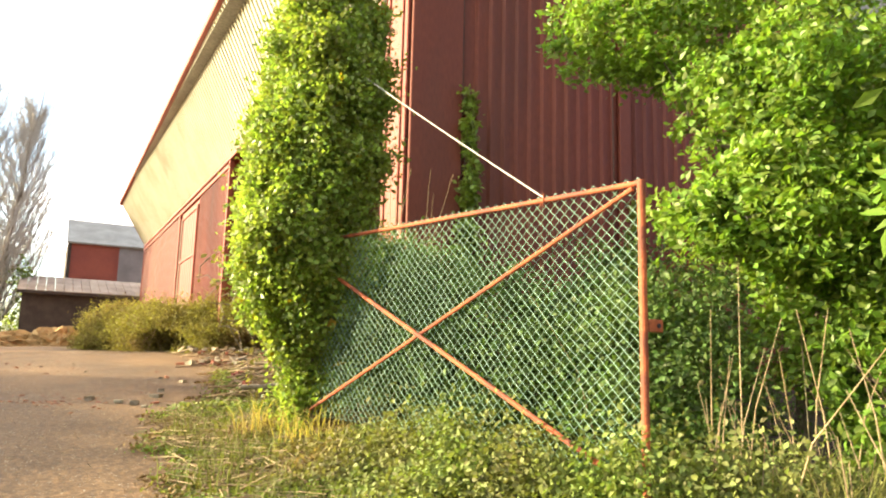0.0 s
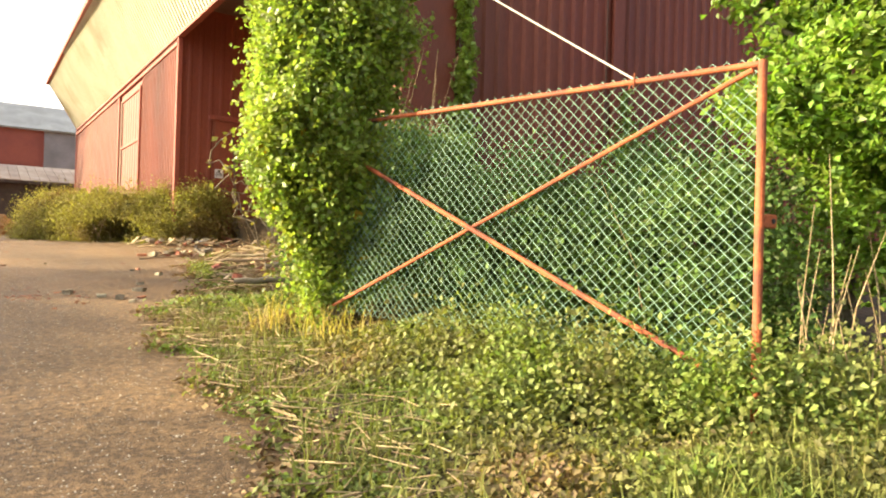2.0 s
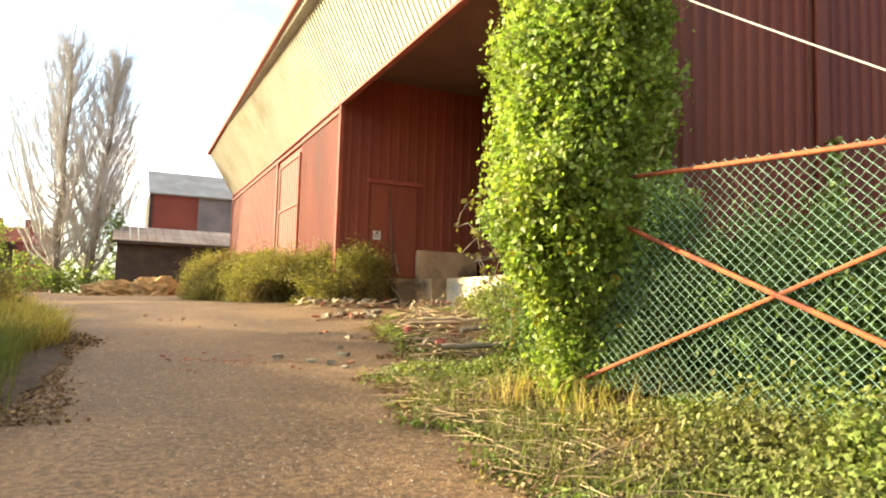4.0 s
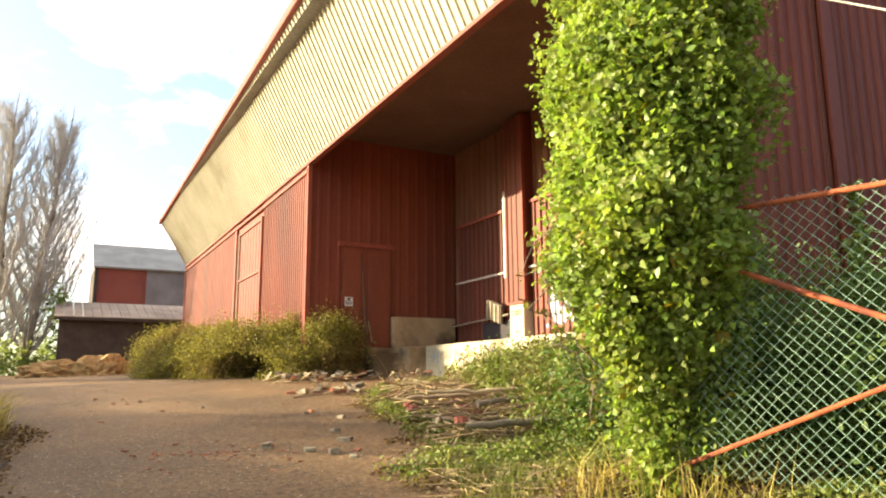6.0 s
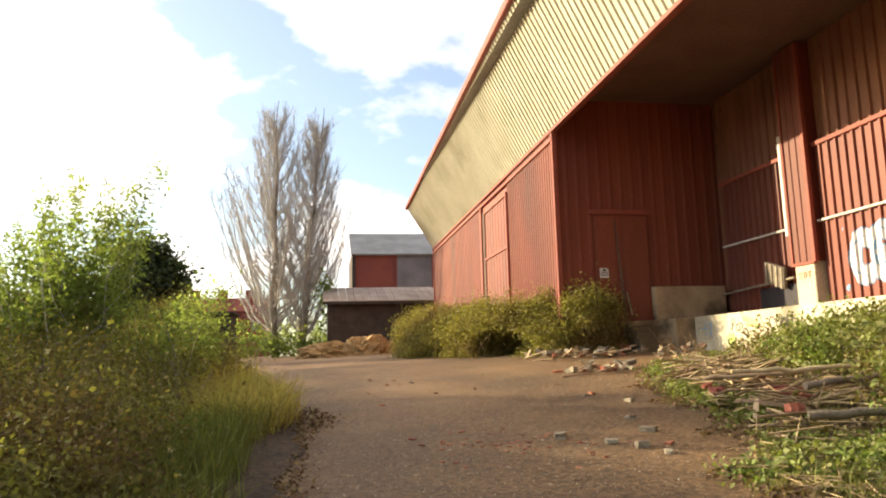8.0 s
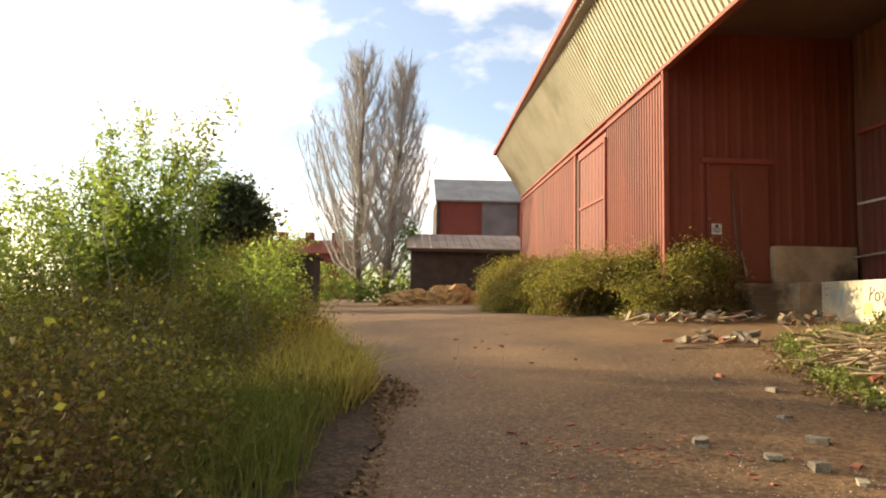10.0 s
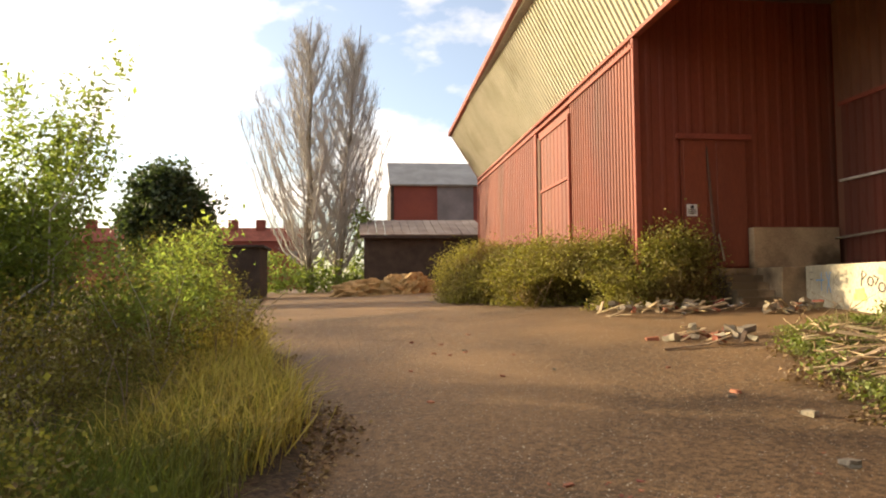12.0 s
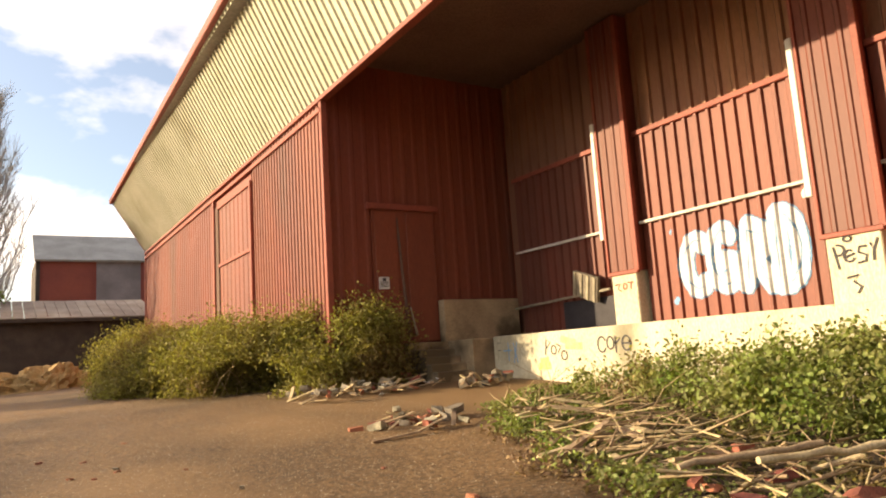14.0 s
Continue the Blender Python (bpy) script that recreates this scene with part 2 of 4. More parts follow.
def raw(name, verts, faces, material, parent=None, label=""):
    """A mesh from arrays: verts (n, 3), faces (m, k)."""
    me = bpy.data.meshes.new(name)
    verts, faces = np.asarray(verts, np.float32), np.asarray(faces, np.int32)
    k = faces.shape[1]
    me.vertices.add(len(verts))
    me.vertices.foreach_set("co", verts.ravel())
    me.loops.add(faces.size)
    me.loops.foreach_set("vertex_index", faces.ravel())
    me.polygons.add(len(faces))
    me.polygons.foreach_set("loop_start", np.arange(0, faces.size, k, dtype=np.int32))
    me.update(calc_edges=True)
    me.materials.append(material)
    ob = new(name, me)
    if parent is not None:
        ob.parent = parent
    if label:
        ob["label"] = label
    return ob


KY = [-120, -27, -21.6, -15, -11, -5, 0, 15, 30, 60, 400]
KZ = [-3.0, -1.80, -1.43, -1.0, -0.72, -0.48, -0.20, 0.15, 0.45, 0.8, 0.8]


def ground_z(x, y):
    return np.interp(y, KY, KZ) + 0.035 * (np.clip(x, -12, 4) + 4)


rng = np.random.default_rng(5)


def leaves(name, centres, size, material, parent=None, up=0.5, label="", long=1.5, droop=0.0):
    """Many small folded leaves, one at each centre."""
    n = len(centres)
    nor = rng.normal(size=(n, 3)) * 0.6
    nor[:, 2] += up
    nor += np.array(SUN_TO) * 0.22
    nor /= np.linalg.norm(nor, axis=1)[:, None] + 1e-9
    t = np.cross(nor, rng.normal(size=(n, 3)))
    t /= np.linalg.norm(t, axis=1)[:, None] + 1e-9
    t[:, 2] -= droop
    b = np.cross(nor, t)
    s = (size * rng.uniform(0.55, 1.35, n))[:, None]
    c = np.asarray(centres)
    v = np.stack([c - t * s * long * 0.5, c + b * s * 0.5 + nor * s * 0.16 - t * s * 0.08, c + t * s * long * 0.5 - nor * s * 0.12, c - b * s * 0.5 + nor * s * 0.16 - t * s * 0.08], 1).reshape(-1, 3)
    f = np.arange(4 * n).reshape(-1, 4)
    tri = np.concatenate([f[:, [0, 1, 2]], f[:, [0, 2, 3]]])
    return raw(name, v, tri, material, parent, label)


def clumps(blobs, per, spread, floor=None):
    """Leaf centres: each blob (x, y, z, rx, ry, rz, clump count) carries clumps near its surface with gaps between them."""
    got = []
    for x, y, z, rx, ry, rz, k in blobs:
        d = rng.normal(size=(k, 3))
        d /= np.linalg.norm(d, axis=1)[:, None]
        d *= (rng.uniform(0.25, 1.0, k) ** 0.4)[:, None] * rng.uniform(0.86, 1.14, k)[:, None]
        c = np.array([x, y, z]) + d * np.array([rx, ry, rz])
        p = np.repeat(c, per, 0) + rng.normal(size=(k * per, 3)) * spread * np.repeat(rng.uniform(0.6, 1.3, k), per)[:, None]
        got.append(p)
    p = np.concatenate(got)
    return p[p[:, 2] > ground_z(p[:, 0], p[:, 1]) + 0.02]


def blades(name, pts, height, material, parent=None, width=0.012, lean=0.35, label=""):
    """Grass: bent two-segment blades that stand on the ground."""
    n = len(pts)
    h = (height * rng.uniform(0.5, 1.3, n))[:, None]
    a = rng.uniform(0, 2 * np.pi, n)
    side = np.stack([np.cos(a), np.sin(a), np.zeros(n)], 1) * width * 0.5
    bend = rng.normal(size=(n, 3)) * lean
    bend[:, 2] = 0
    up = np.array([0, 0, 1.0])
    p = np.asarray(pts)
    m = p + h * 0.55 * (up + bend * 0.5)
    t = p + h * (up * (1 - 0.25 * np.linalg.norm(bend, axis=1)[:, None]) + bend)
    v = np.stack([p - side, p + side, m + side * 0.8, m - side * 0.8, t], 1).reshape(-1, 3)
    i = np.arange(n)[:, None] * 5
    tri = np.concatenate([i + [0, 1, 2], i + [0, 2, 3], i + [3, 2, 4]])
    return raw(name, v, tri, material, parent, label)


def tubes(name, segs, material, parent=None, sides=4, label=""):
    """Many tapered sticks in one mesh: rows ax ay az bx by bz r0 r1."""
    s = np.asarray(segs, float)
    a, b, r0, r1 = s[:, :3], s[:, 3:6], s[:, 6:7], s[:, 7:8]
    d = b - a
    d /= np.linalg.norm(d, axis=1)[:, None] + 1e-9
    ref = np.where(np.abs(d[:, 2:3]) > 0.9, [[1.0, 0, 0]], [[0, 0, 1.0]])
    u = np.cross(d, ref)
    u /= np.linalg.norm(u, axis=1)[:, None] + 1e-9
    w = np.cross(d, u)
    ring = []
    for end, r in ((a, r0), (b, r1)):
        for k in range(sides):
            q = 2 * np.pi * k / sides
            ring.append(end + (u * np.cos(q) + w * np.sin(q)) * r)
    v = np.stack(ring, 1).reshape(-1, 3)
    i = np.arange(len(s))[:, None] * 2 * sides
    f = np.concatenate([i + [k, (k + 1) % sides, sides + (k + 1) % sides, sides + k] for k in range(sides)])
    return raw(name, v, f, material, parent, label)


def corrugated(name, origin, along, upward, length, height, material, parent, pitch=0.33, depth=0.045, rib=0.3):
    """A ribbed metal sheet with real folds: origin, direction along, direction up the sheet, facing along x up."""
    o, a, u = Vector(origin), Vector(along).normalized(), Vector(upward).normalized()
    nrm = a.cross(u)
    xs, k = [], 0
    while k * pitch < length:
        b = k * pitch
        for dx, dz in ((0, 0), (pitch * (1 - rib) * 0.8, 0), (pitch * (1 - rib), 1), (pitch * 0.92, 1)):
            if b + dx < length:
                xs.append((b + dx, dz * depth))
        k += 1
    xs.append((length, 0))
    rows = max(1, int(height / 3))
    v, f = [], []
    for j in range(rows + 1):
        for x, z in xs:
            v.append(o + a * x + u * (height * j / rows) + nrm * z)
    c = len(xs)
    for j in range(rows):
        for i in range(c - 1):
            f.append((j * c + i, j * c + i + 1, (j + 1) * c + i + 1, (j + 1) * c + i))
    ob = raw(name, [tuple(p) for p in v], f, material, parent)
    ob.data.shade_flat()
    return ob


def sheets(origin, along, upward, length, height, material, parent, width=2.0, **kw):
    """A wall's cladding as separate sheets side by side, each a part."""
    a = Vector(along).normalized()
    nrm = a.cross(Vector(upward)).normalized()
    n = max(1, round(length / width))
    p = kw.get('pitch', 0.33)
    kw['pitch'] = (length / n) / max(1, round(length / n / p))
    for i in range(n):
        o = Vector(origin) + a * (i * length / n)
        corrugated("panel", o, along, upward, length / n, height, material, parent, **kw)


# ---- ground ----
gx = np.unique(np.concatenate([np.linspace(-400, -30, 12), np.linspace(-30, 30, 121), np.linspace(30, 400, 12)]))
gy = np.unique(np.concatenate([np.linspace(-300, -36, 10), np.linspace(-36, 60, 161), np.linspace(60, 700, 16)]))
GX, GY = np.meshgrid(gx, gy)
near = (np.abs(GX) < 30) & (GY < 50) & (GY > -36)
wob = 0.012 * np.sin(GX * 2.3 + np.sin(GY * 1.7)) * np.cos(GY * 1.9) + 0.02 * np.sin(GX * 0.7 + 1) * np.sin(GY * 0.55)
GZ = ground_z(GX, GY) + np.where(near, wob, 0)
gi = np.arange(len(gx) * len(gy)).reshape(len(gy), len(gx))
gf = np.stack([gi[:-1, :-1], gi[:-1, 1:], gi[1:, 1:], gi[1:, :-1]], -1).reshape(-1, 4)
ground = raw("ground", np.stack([GX, GY, GZ], -1).reshape(-1, 3), gf, ASPHALT)
tagged(ground, "worn brown asphalt yard with fine gravel and dark patches for damp and shadow", "ground", kind="structure")


def soil_patch(name, outline, lift, label):
    """A thin irregular layer of soil and leaf litter on the asphalt."""
    bm = bmesh.new()
    cx, cy = sum(p[0] for p in outline) / len(outline), sum(p[1] for p in outline) / len(outline)
    pts = []
    for (x0, y0), (x1, y1) in zip(outline, outline[1:] + outline[:1]):
        k = max(2, int(math.hypot(x1 - x0, y1 - y0) / 0.12))
        for i in range(k):
            x, y = x0 + (x1 - x0) * i / k, y0 + (y1 - y0) * i / k
            e = 0.22 * noise.noise((x * 1.3, y * 1.3, 3.0)) + 0.16 * noise.noise((x * 5.1, y * 5.1, 7.0))
            pts.append((x + e, y + e))
    rings = []
    for s, dz in ((1.0, -0.01), (0.97, lift * 0.7), (0.8, lift), (0.5, lift), (0.2, lift)):
        ring = []
        for x, y in pts:
            px, py = cx + (x - cx) * s, cy + (y - cy) * s
            ring.append(bm.verts.new((px, py, float(ground_z(px, py)) + dz + 0.02 + (0.04 * noise.noise((px * 2, py * 2, 0)) if s < 0.97 else 0))))
        rings.append(ring)
    for r0, r1 in zip(rings, rings[1:]):
        for i in range(len(r0)):
            bm.faces.new((r0[i], r0[(i + 1) % len(r0)], r1[(i + 1) % len(r0)], r1[i]))
    bm.faces.new(rings[-1])
    return tagged(link(name, bm, SOIL), label, "soil", kind="structure")


soil_patch("soil_bank", [(-4.9, -26.5), (-4.3, -22.5), (-3.9, -20.2), (-3.5, -18.0), (-2.4, -14.4), (-2.0, -11.0), (0.0, -7.0), (2.5, -5.0), (3.5, -14.0), (4.0, -15.4), (12.0, -15.6), (12.0, -27.0)], 0.05, "dark soil with dead leaves under the brambles")
soil_patch("soil_verge", [(-11.5, -19.5), (-9.0, -18.6), (-8.0, -16.8), (-7.9, -14.0), (-8.3, -9.0), (-9.6, -3.0), (-11.0, 5.0), (-12.5, 20.0), (-28.0, 20.0), (-28.0, -19.5)], 0.05, "dark soil of the overgrown verge")

# ---- the warehouse ----
W_END, S_END, N_END, EAVE = 0.0, -15.5, 26.2, 7.42
TOP_X, TOP_Z, RISE = -1.75, 10.2, 0.028
BACK = 5.84


def structure(name, bm, material, label):
    return tagged(link(name, bm, material), label, "wall", kind="structure")


wall_front = structure("wall_front", box(0.06, 0.3, 0.06, N_END, -0.6, EAVE), RED_TRIM, "long red corrugated metal warehouse wall")
sheets((0.0, N_END, -0.4), (0, -1, 0), (0, 0, 1), N_END - 11.0, EAVE - 0.12 + 0.4, RED, wall_front, pitch=0.42, depth=0.03, rib=0.25)
sheets((0.0, 6.1, -0.4), (0, -1, 0), (0, 0, 1), 6.1, EAVE - 0.12 + 0.4, RED, wall_front, pitch=0.27, depth=0.032, rib=0.35)
part("eave_trim", box(-0.09, 0.05, 0.0, N_END, EAVE - 0.42, EAVE - 0.28, 0.01), RED_TRIM, wall_front)
part("corner_trim", box(-0.07, 0.10, -0.07, 0.09, -0.5, EAVE - 0.1, 0.01), RED_TRIM, wall_front)
part("corner_trim", box(-0.07, 0.10, N_END - 0.1, N_END + 0.06, -0.5, EAVE - 0.1, 0.01), RED_TRIM, wall_front)

sliding_door = tagged(link("door_1", box(0.0, 0.05, 6.2, 10.9, -0.3, EAVE - 0.5), RED_TRIM), "tall red sliding door in the warehouse wall", "door", kind="structure")
sheets((-0.004, 10.3, -0.2), (0, -1, 0), (0, 0, 1), 4.1, EAVE - 0.75 + 0.2, RED, sliding_door, pitch=0.5, depth=0.03)
part("rail", box(-0.08, 0.0, 6.2, 10.3, 4.35, 4.47, 0.01), RED_TRIM, sliding_door)
part("rail", box(-0.08, 0.0, 6.2, 10.3, 6.55, 6.68, 0.01), RED_TRIM, sliding_door)
part("stile", box(-0.11, 0.0, 6.08, 6.24, -0.3, 6.68, 0.01), RED_TRIM, sliding_door)
part("jamb", box(-0.12, 0.0, 10.75, 11.0, -0.3, 6.95, 0.01), RED_TRIM, sliding_door)
# no opening here: a solid dark strip carries the shade of the gap
part("slot", box(-0.05, -0.036, 10.32, 10.74, -0.3, 6.7), DARK, sliding_door, "dark strip standing in for the shaded gap beside the door")
part("hatch", box(-0.02, -0.008, 7.6, 8.2, 0.5, 1.5), DARK, sliding_door, "small dark hatch")

wall_end = structure("wall_end", box(0.1, BACK + 0.2, 0.06, 0.3, -0.6, EAVE + 1.2), RED_TRIM, "shaded red corrugated end wall above the loading dock")
sheets((0.1, 0.05, -0.4), (1, 0, 0), (0, 0, 1), BACK - 0.1, EAVE + 1.5, RED, wall_end, pitch=0.4, depth=0.014)
dock_door = tagged(link("door_2", box(1.25, 3.12, -0.03, 0.02, 0.98, 4.5), RED), "tall red double door standing slightly ajar", "door", kind="structure")
part("lintel", box(1.1, 3.25, -0.12, 0.02, 4.5, 4.66, 0.01), RED_TRIM, dock_door)
# the shade between the leaves is a dark solid rod
part("gap", rod((1.98, -0.035, 4.3), (2.2, -0.035, 1.05), 0.035, 0.06, 6), DARK, dock_door, "dark rod standing in for the shade between the door leaves")
part("leaf", box(2.25, 3.1, -0.07, -0.035, 1.0, 4.45, 0.01), RED, dock_door)
part("leaf", box(1.3, 1.95, -0.07, -0.035, 1.0, 4.45, 0.01), RED, dock_door)
part("torn_strip", rod((2.23, -0.10, 1.9), (2.36, -0.14, 1.15), 0.02, 0.035, 5), STONE, dock_door, "pale torn strip of sheet")

wall_dock = structure("wall_dock", box(BACK + 0.05, BACK + 0.3, S_END + 0.3, 0.1, -0.6, EAVE + 1.2), RED_TRIM, "faded tan and red corrugated wall behind the loading dock")
sheets((BACK, 0.0, 0.9), (0, -1, 0), (0, 0, 1), -S_END - 0.3, EAVE + 0.2, TAN, wall_dock, pitch=0.36, depth=0.06, rib=0.3)
wall_south = structure("wall_south", box(0.0, 30.0, S_END + 0.02, S_END + 0.3, -1.6, 10.2), RED_TRIM, "red corrugated end wall of the warehouse")
sheets((0.0, S_END, -1.5), (1, 0, 0), (0, 0, 1), 30.0, 11.7, RED, wall_south, pitch=0.36, depth=0.06, rib=0.3)
for px in (0.02, 5.35, 10.6):
    part("pilaster", box(px, px + (1.15 if px < 1 else 0.34), S_END - 0.14, S_END - 0.05, -1.5, 10.0, 0.015), RED, wall_south)
for px in (1.28, 5.3):
    part("shadow_gap", box(px - 0.1, px, S_END - 0.06, S_END - 0.045, -1.5, 10.0), DARK, wall_south)
part("pier_face", box(-0.06, -0.002, S_END - 0.05, -14.55, -1.5, EAVE, 0.01), RED_TRIM, wall_south)
part("pier_core", box(0.0, 0.9, S_END + 0.3, -14.55, -1.5, EAVE), RED, wall_south)
for wy in (S_END + 0.1, S_END + 0.75):
    part("corner_rib", box(-0.1, -0.06, wy, wy + 0.12, -1.5, EAVE, 0.01), RED_TRIM, wall_south)

structure("wall_north", box(0.3, 30.0, N_END - 0.25, N_END, -0.5, 10.2), RED, "plain red far end wall of the warehouse")
structure("wall_east", box(29.8, 30.0, S_END + 0.3, N_END - 0.25, -1.5, 10.2), RED, "plain red rear wall of the warehouse")
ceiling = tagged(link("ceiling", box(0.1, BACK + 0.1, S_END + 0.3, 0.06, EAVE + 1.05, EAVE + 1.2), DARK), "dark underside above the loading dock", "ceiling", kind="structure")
tagged(link("beam", box(0.0, 0.14, -14.55, 0.0, EAVE - 0.12, EAVE + 1.05, 0.01), RED_TRIM), "red steel edge beam over the loading dock", "beam")
fascia = tagged(link("fascia", rod((TOP_X + 0.03, S_END, TOP_Z), (TOP_X + 0.03, N_END, TOP_Z), 0.07, sides=6), RED_TRIM), "cream corrugated outward-leaning fascia below the roof", "fascia", kind="structure")
slope = Vector((TOP_X, 0, TOP_Z - EAVE))
sheets((0.02, N_END, EAVE - 0.05), (0, -1, 0), slope, N_END - S_END, slope.length, CREAM, fascia, width=3.0, pitch=0.30, depth=0.05, rib=0.35)
part("eave_trim", box(-0.10, 0.02, S_END, N_END, EAVE - 0.14, EAVE - 0.02, 0.01), RED_TRIM, fascia)
part("verge_trim", box(TOP_X - 0.16, TOP_X + 0.02, S_END, N_END + 0.05, TOP_Z - 0.12, TOP_Z + 0.14, 0.02), RED_TRIM, fascia)
part("end_cap", rod((0.0, N_END, EAVE), (TOP_X, N_END, TOP_Z), 0.05, sides=5), RED_TRIM, fascia)
rb = bmesh.new()
rv = [rb.verts.new(p) for p in ((TOP_X - 0.1, S_END - 0.1, TOP_Z + 0.1), (30.2, S_END - 0.1, TOP_Z + 0.1), (14.0, S_END - 0.1, TOP_Z + 4.0), (TOP_X - 0.1, N_END + 0.1, TOP_Z + 0.1), (30.2, N_END + 0.1, TOP_Z + 0.1), (14.0, N_END + 0.1, TOP_Z + 4.0))]
for q in ((0, 2, 5, 3), (2, 1, 4, 5), (0, 1, 2), (3, 5, 4), (0, 3, 4, 1)):
    rb.faces.new([rv[i] for i in q])
tagged(link("roof", rb, ROOF), "grey pitched sheet roof of the warehouse", "roof", kind="structure")

# the roof edge climbs slightly towards the south
for ob in (fascia, *fascia.children):
    for v in ob.data.vertices:
        v.co.z += RISE * (N_END - v.co.y) * max(0.0, (v.co.z - EAVE) / (TOP_Z - EAVE))

# ---- the loading dock ----
dock = tagged(link("loading_dock", box(3.69, BACK, -14.2, -1.65, -0.5, 0.97, 0.03), CONCRETE), "pale stained concrete loading dock with sprayed tags", "loading dock", kind="structure")
part("landing", box(3.1, BACK, -1.6, 0.04, -0.5, 0.95, 0.02), SHADED_GRIMY, dock)
part("top_step", box(2.05, 3.09, -0.5, 0.04, -0.5, 0.95, 0.02), SHADED_GRIMY, dock)
for i in range(4):
    part("step", box(2.05, 3.09, -0.51 - 0.26 * (i + 1), -0.51 - 0.26 * i, -0.5, 0.76 - 0.19 * i, 0.02), SHADED_GRIMY, dock)
part("parapet", box(3.1, 5.6, -0.35, -0.06, 0.95, 2.06, 0.02), SHADED_GRIMY, dock, "low shaded concrete block wall")
PIERS = ((-4.30, -5.15), (-9.56, -10.58), (-14.0, -14.9))
for y0, y1 in PIERS:
    pier = thing("dock_pier", (5.4, y1, 0.97), "red clad pier on a pale concrete base between the dock bays", "pier", "dock piers")
    part("base", box(5.36 - 5.4, BACK - 5.4, 0.03, y0 - y1 - 0.03, 0, 1.27, 0.02), CONCRETE, pier)
    part("core", box(0.0, BACK - 5.4, 0.0, y0 - y1, 1.27, 7.45), RED, pier)
    corrugated("panel", (-0.03, y0 - y1, 1.3), (0, -1, 0), (0, 0, 1), y0 - y1, 6.1, RED, pier, pitch=0.29, depth=0.028)
    part("edge_trim", box(-0.08, 0.04, y0 - y1 - 0.02, y0 - y1 + 0.05, 1.25, 7.4, 0.01), RED_TRIM, pier)
    # pale strip stops where the eave's shadow begins: sunlight built as a part
    part("guard_strip", box(-0.10, 0.0, y0 - y1 + 0.052, y0 - y1 + 0.18, 2.0 if y0 < -5 else 2.1, 5.0, 0.015), PALE_STEEL, pier, "pale strip for the sunlit pier edge, ending at the eave's shadow")
    part("edge_trim", box(-0.08, 0.04, -0.1, 0.02, 1.25, 7.4, 0.01), RED_TRIM, pier)
    part("foot_trim", box(-0.09, 0.0, -0.05, y0 - y1 + 0.05, 1.2, 1.29, 0.01), RED_TRIM, pier)
for y0, y1 in ((-5.2, -9.5), (-0.5, -4.2), (-10.62, -13.95)):
    shutter = thing("bay_shutter", (BACK - 0.16, y1, 0.97), "closed red ribbed loading bay shutter", "shutter", "bay shutters")
    corrugated("leaf", (-0.02, y0 - y1, 0.02), (0, -1, 0), (0, 0, 1), y0 - y1, 4.40, RED, shutter, pitch=0.31, depth=0.06)
    part("head_trim", box(-0.12, 0.08, 0.0, y0 - y1, 4.40, 4.52, 0.01), RED_TRIM, shutter)
    part("bar", rod((-0.12, 0.0, 2.35), (-0.12, y0 - y1, 2.35), 0.038), PALE_STEEL, shutter, "pale horizontal steel bar")
# flat black sheet: the shade inside the hole is its colour
hole = tagged(link("broken_hatch", box(5.57, 5.585, -4.2, -2.3, 1.0, 1.75), BLACK), "black sheet for the shaded hole at the foot of the damaged shutter", "hatch")
slat_rack = tagged(link("bent_panel", box(-0.05, 0.05, -0.42, 0.42, -0.32, 0.32, 0.01), STONE), "bent pale ribbed sheet hanging from the shutter", "sheet")
slat_rack.matrix_world = pose(5.35, -3.45, 2.05, 0, -12, 0) @ Matrix.Rotation(radians(20), 4, "X")
for i in range(4):
    part("rib", box(-0.08, -0.05, -0.36 + 0.22 * i, -0.28 + 0.22 * i, -0.31, 0.31), STONE, slat_rack)
tagged(link("fallen_bar", rod((5.4, -4.2, 1.9), (5.45, -0.4, 1.75), 0.035), STONE), "bent pale steel bar along the damaged shutter", "bar")

warning_sign = tagged(link("warning_sign", box(1.35, 1.65, -0.092, -0.071, 2.38, 2.70, 0.004), WHITE), "small white notice fixed beside the dock door", "sign")
for k, zz in enumerate((2.45, 2.5, 2.55)):
    part("text_line", box(1.39, 1.61, -0.098, -0.094, zz, zz + 0.02), BLACK, warning_sign)
part("symbol", box(1.45, 1.55, -0.098, -0.094, 2.59, 2.67), BLACK, warning_sign)


def paint(name, strokes, width, material, parent, x, label=""):
    """Sprayed strokes on a flat wall that faces west: each stroke, a run of (y, z), is one ribbon."""
    for k, run in enumerate(strokes):
        pts = [Vector((x - 0.0012 * k, p[0], p[1])) for p in run]
        verts = []
        for i, p in enumerate(pts):
            d = (pts[min(i + 1, len(pts) - 1)] - pts[max(i - 1, 0)]).normalized()
            p = p + d * (width * 0.3 * ((i == len(pts) - 1) - (i == 0)))
            side = Vector((0, -d.z, d.y)) * width * 0.5
            verts += [tuple(p - side), tuple(p + side)]
        raw(name, verts, [(2 * i, 2 * i + 2, 2 * i + 3, 2 * i + 1) for i in range(len(pts) - 1)], material, parent, label)


SHUTTER_TOP, SHUTTER_X, RIB_PITCH = -5.2, BACK - 0.18, 0.31


def rib_depth(y):
    """How far the shutter's folds stand out at y."""
    u = np.mod(SHUTTER_TOP - y, RIB_PITCH) / RIB_PITCH
    return 0.06 * np.interp(u, [0, 0.56, 0.70, 0.92, 1.0], [0, 0, 1, 1, 0])


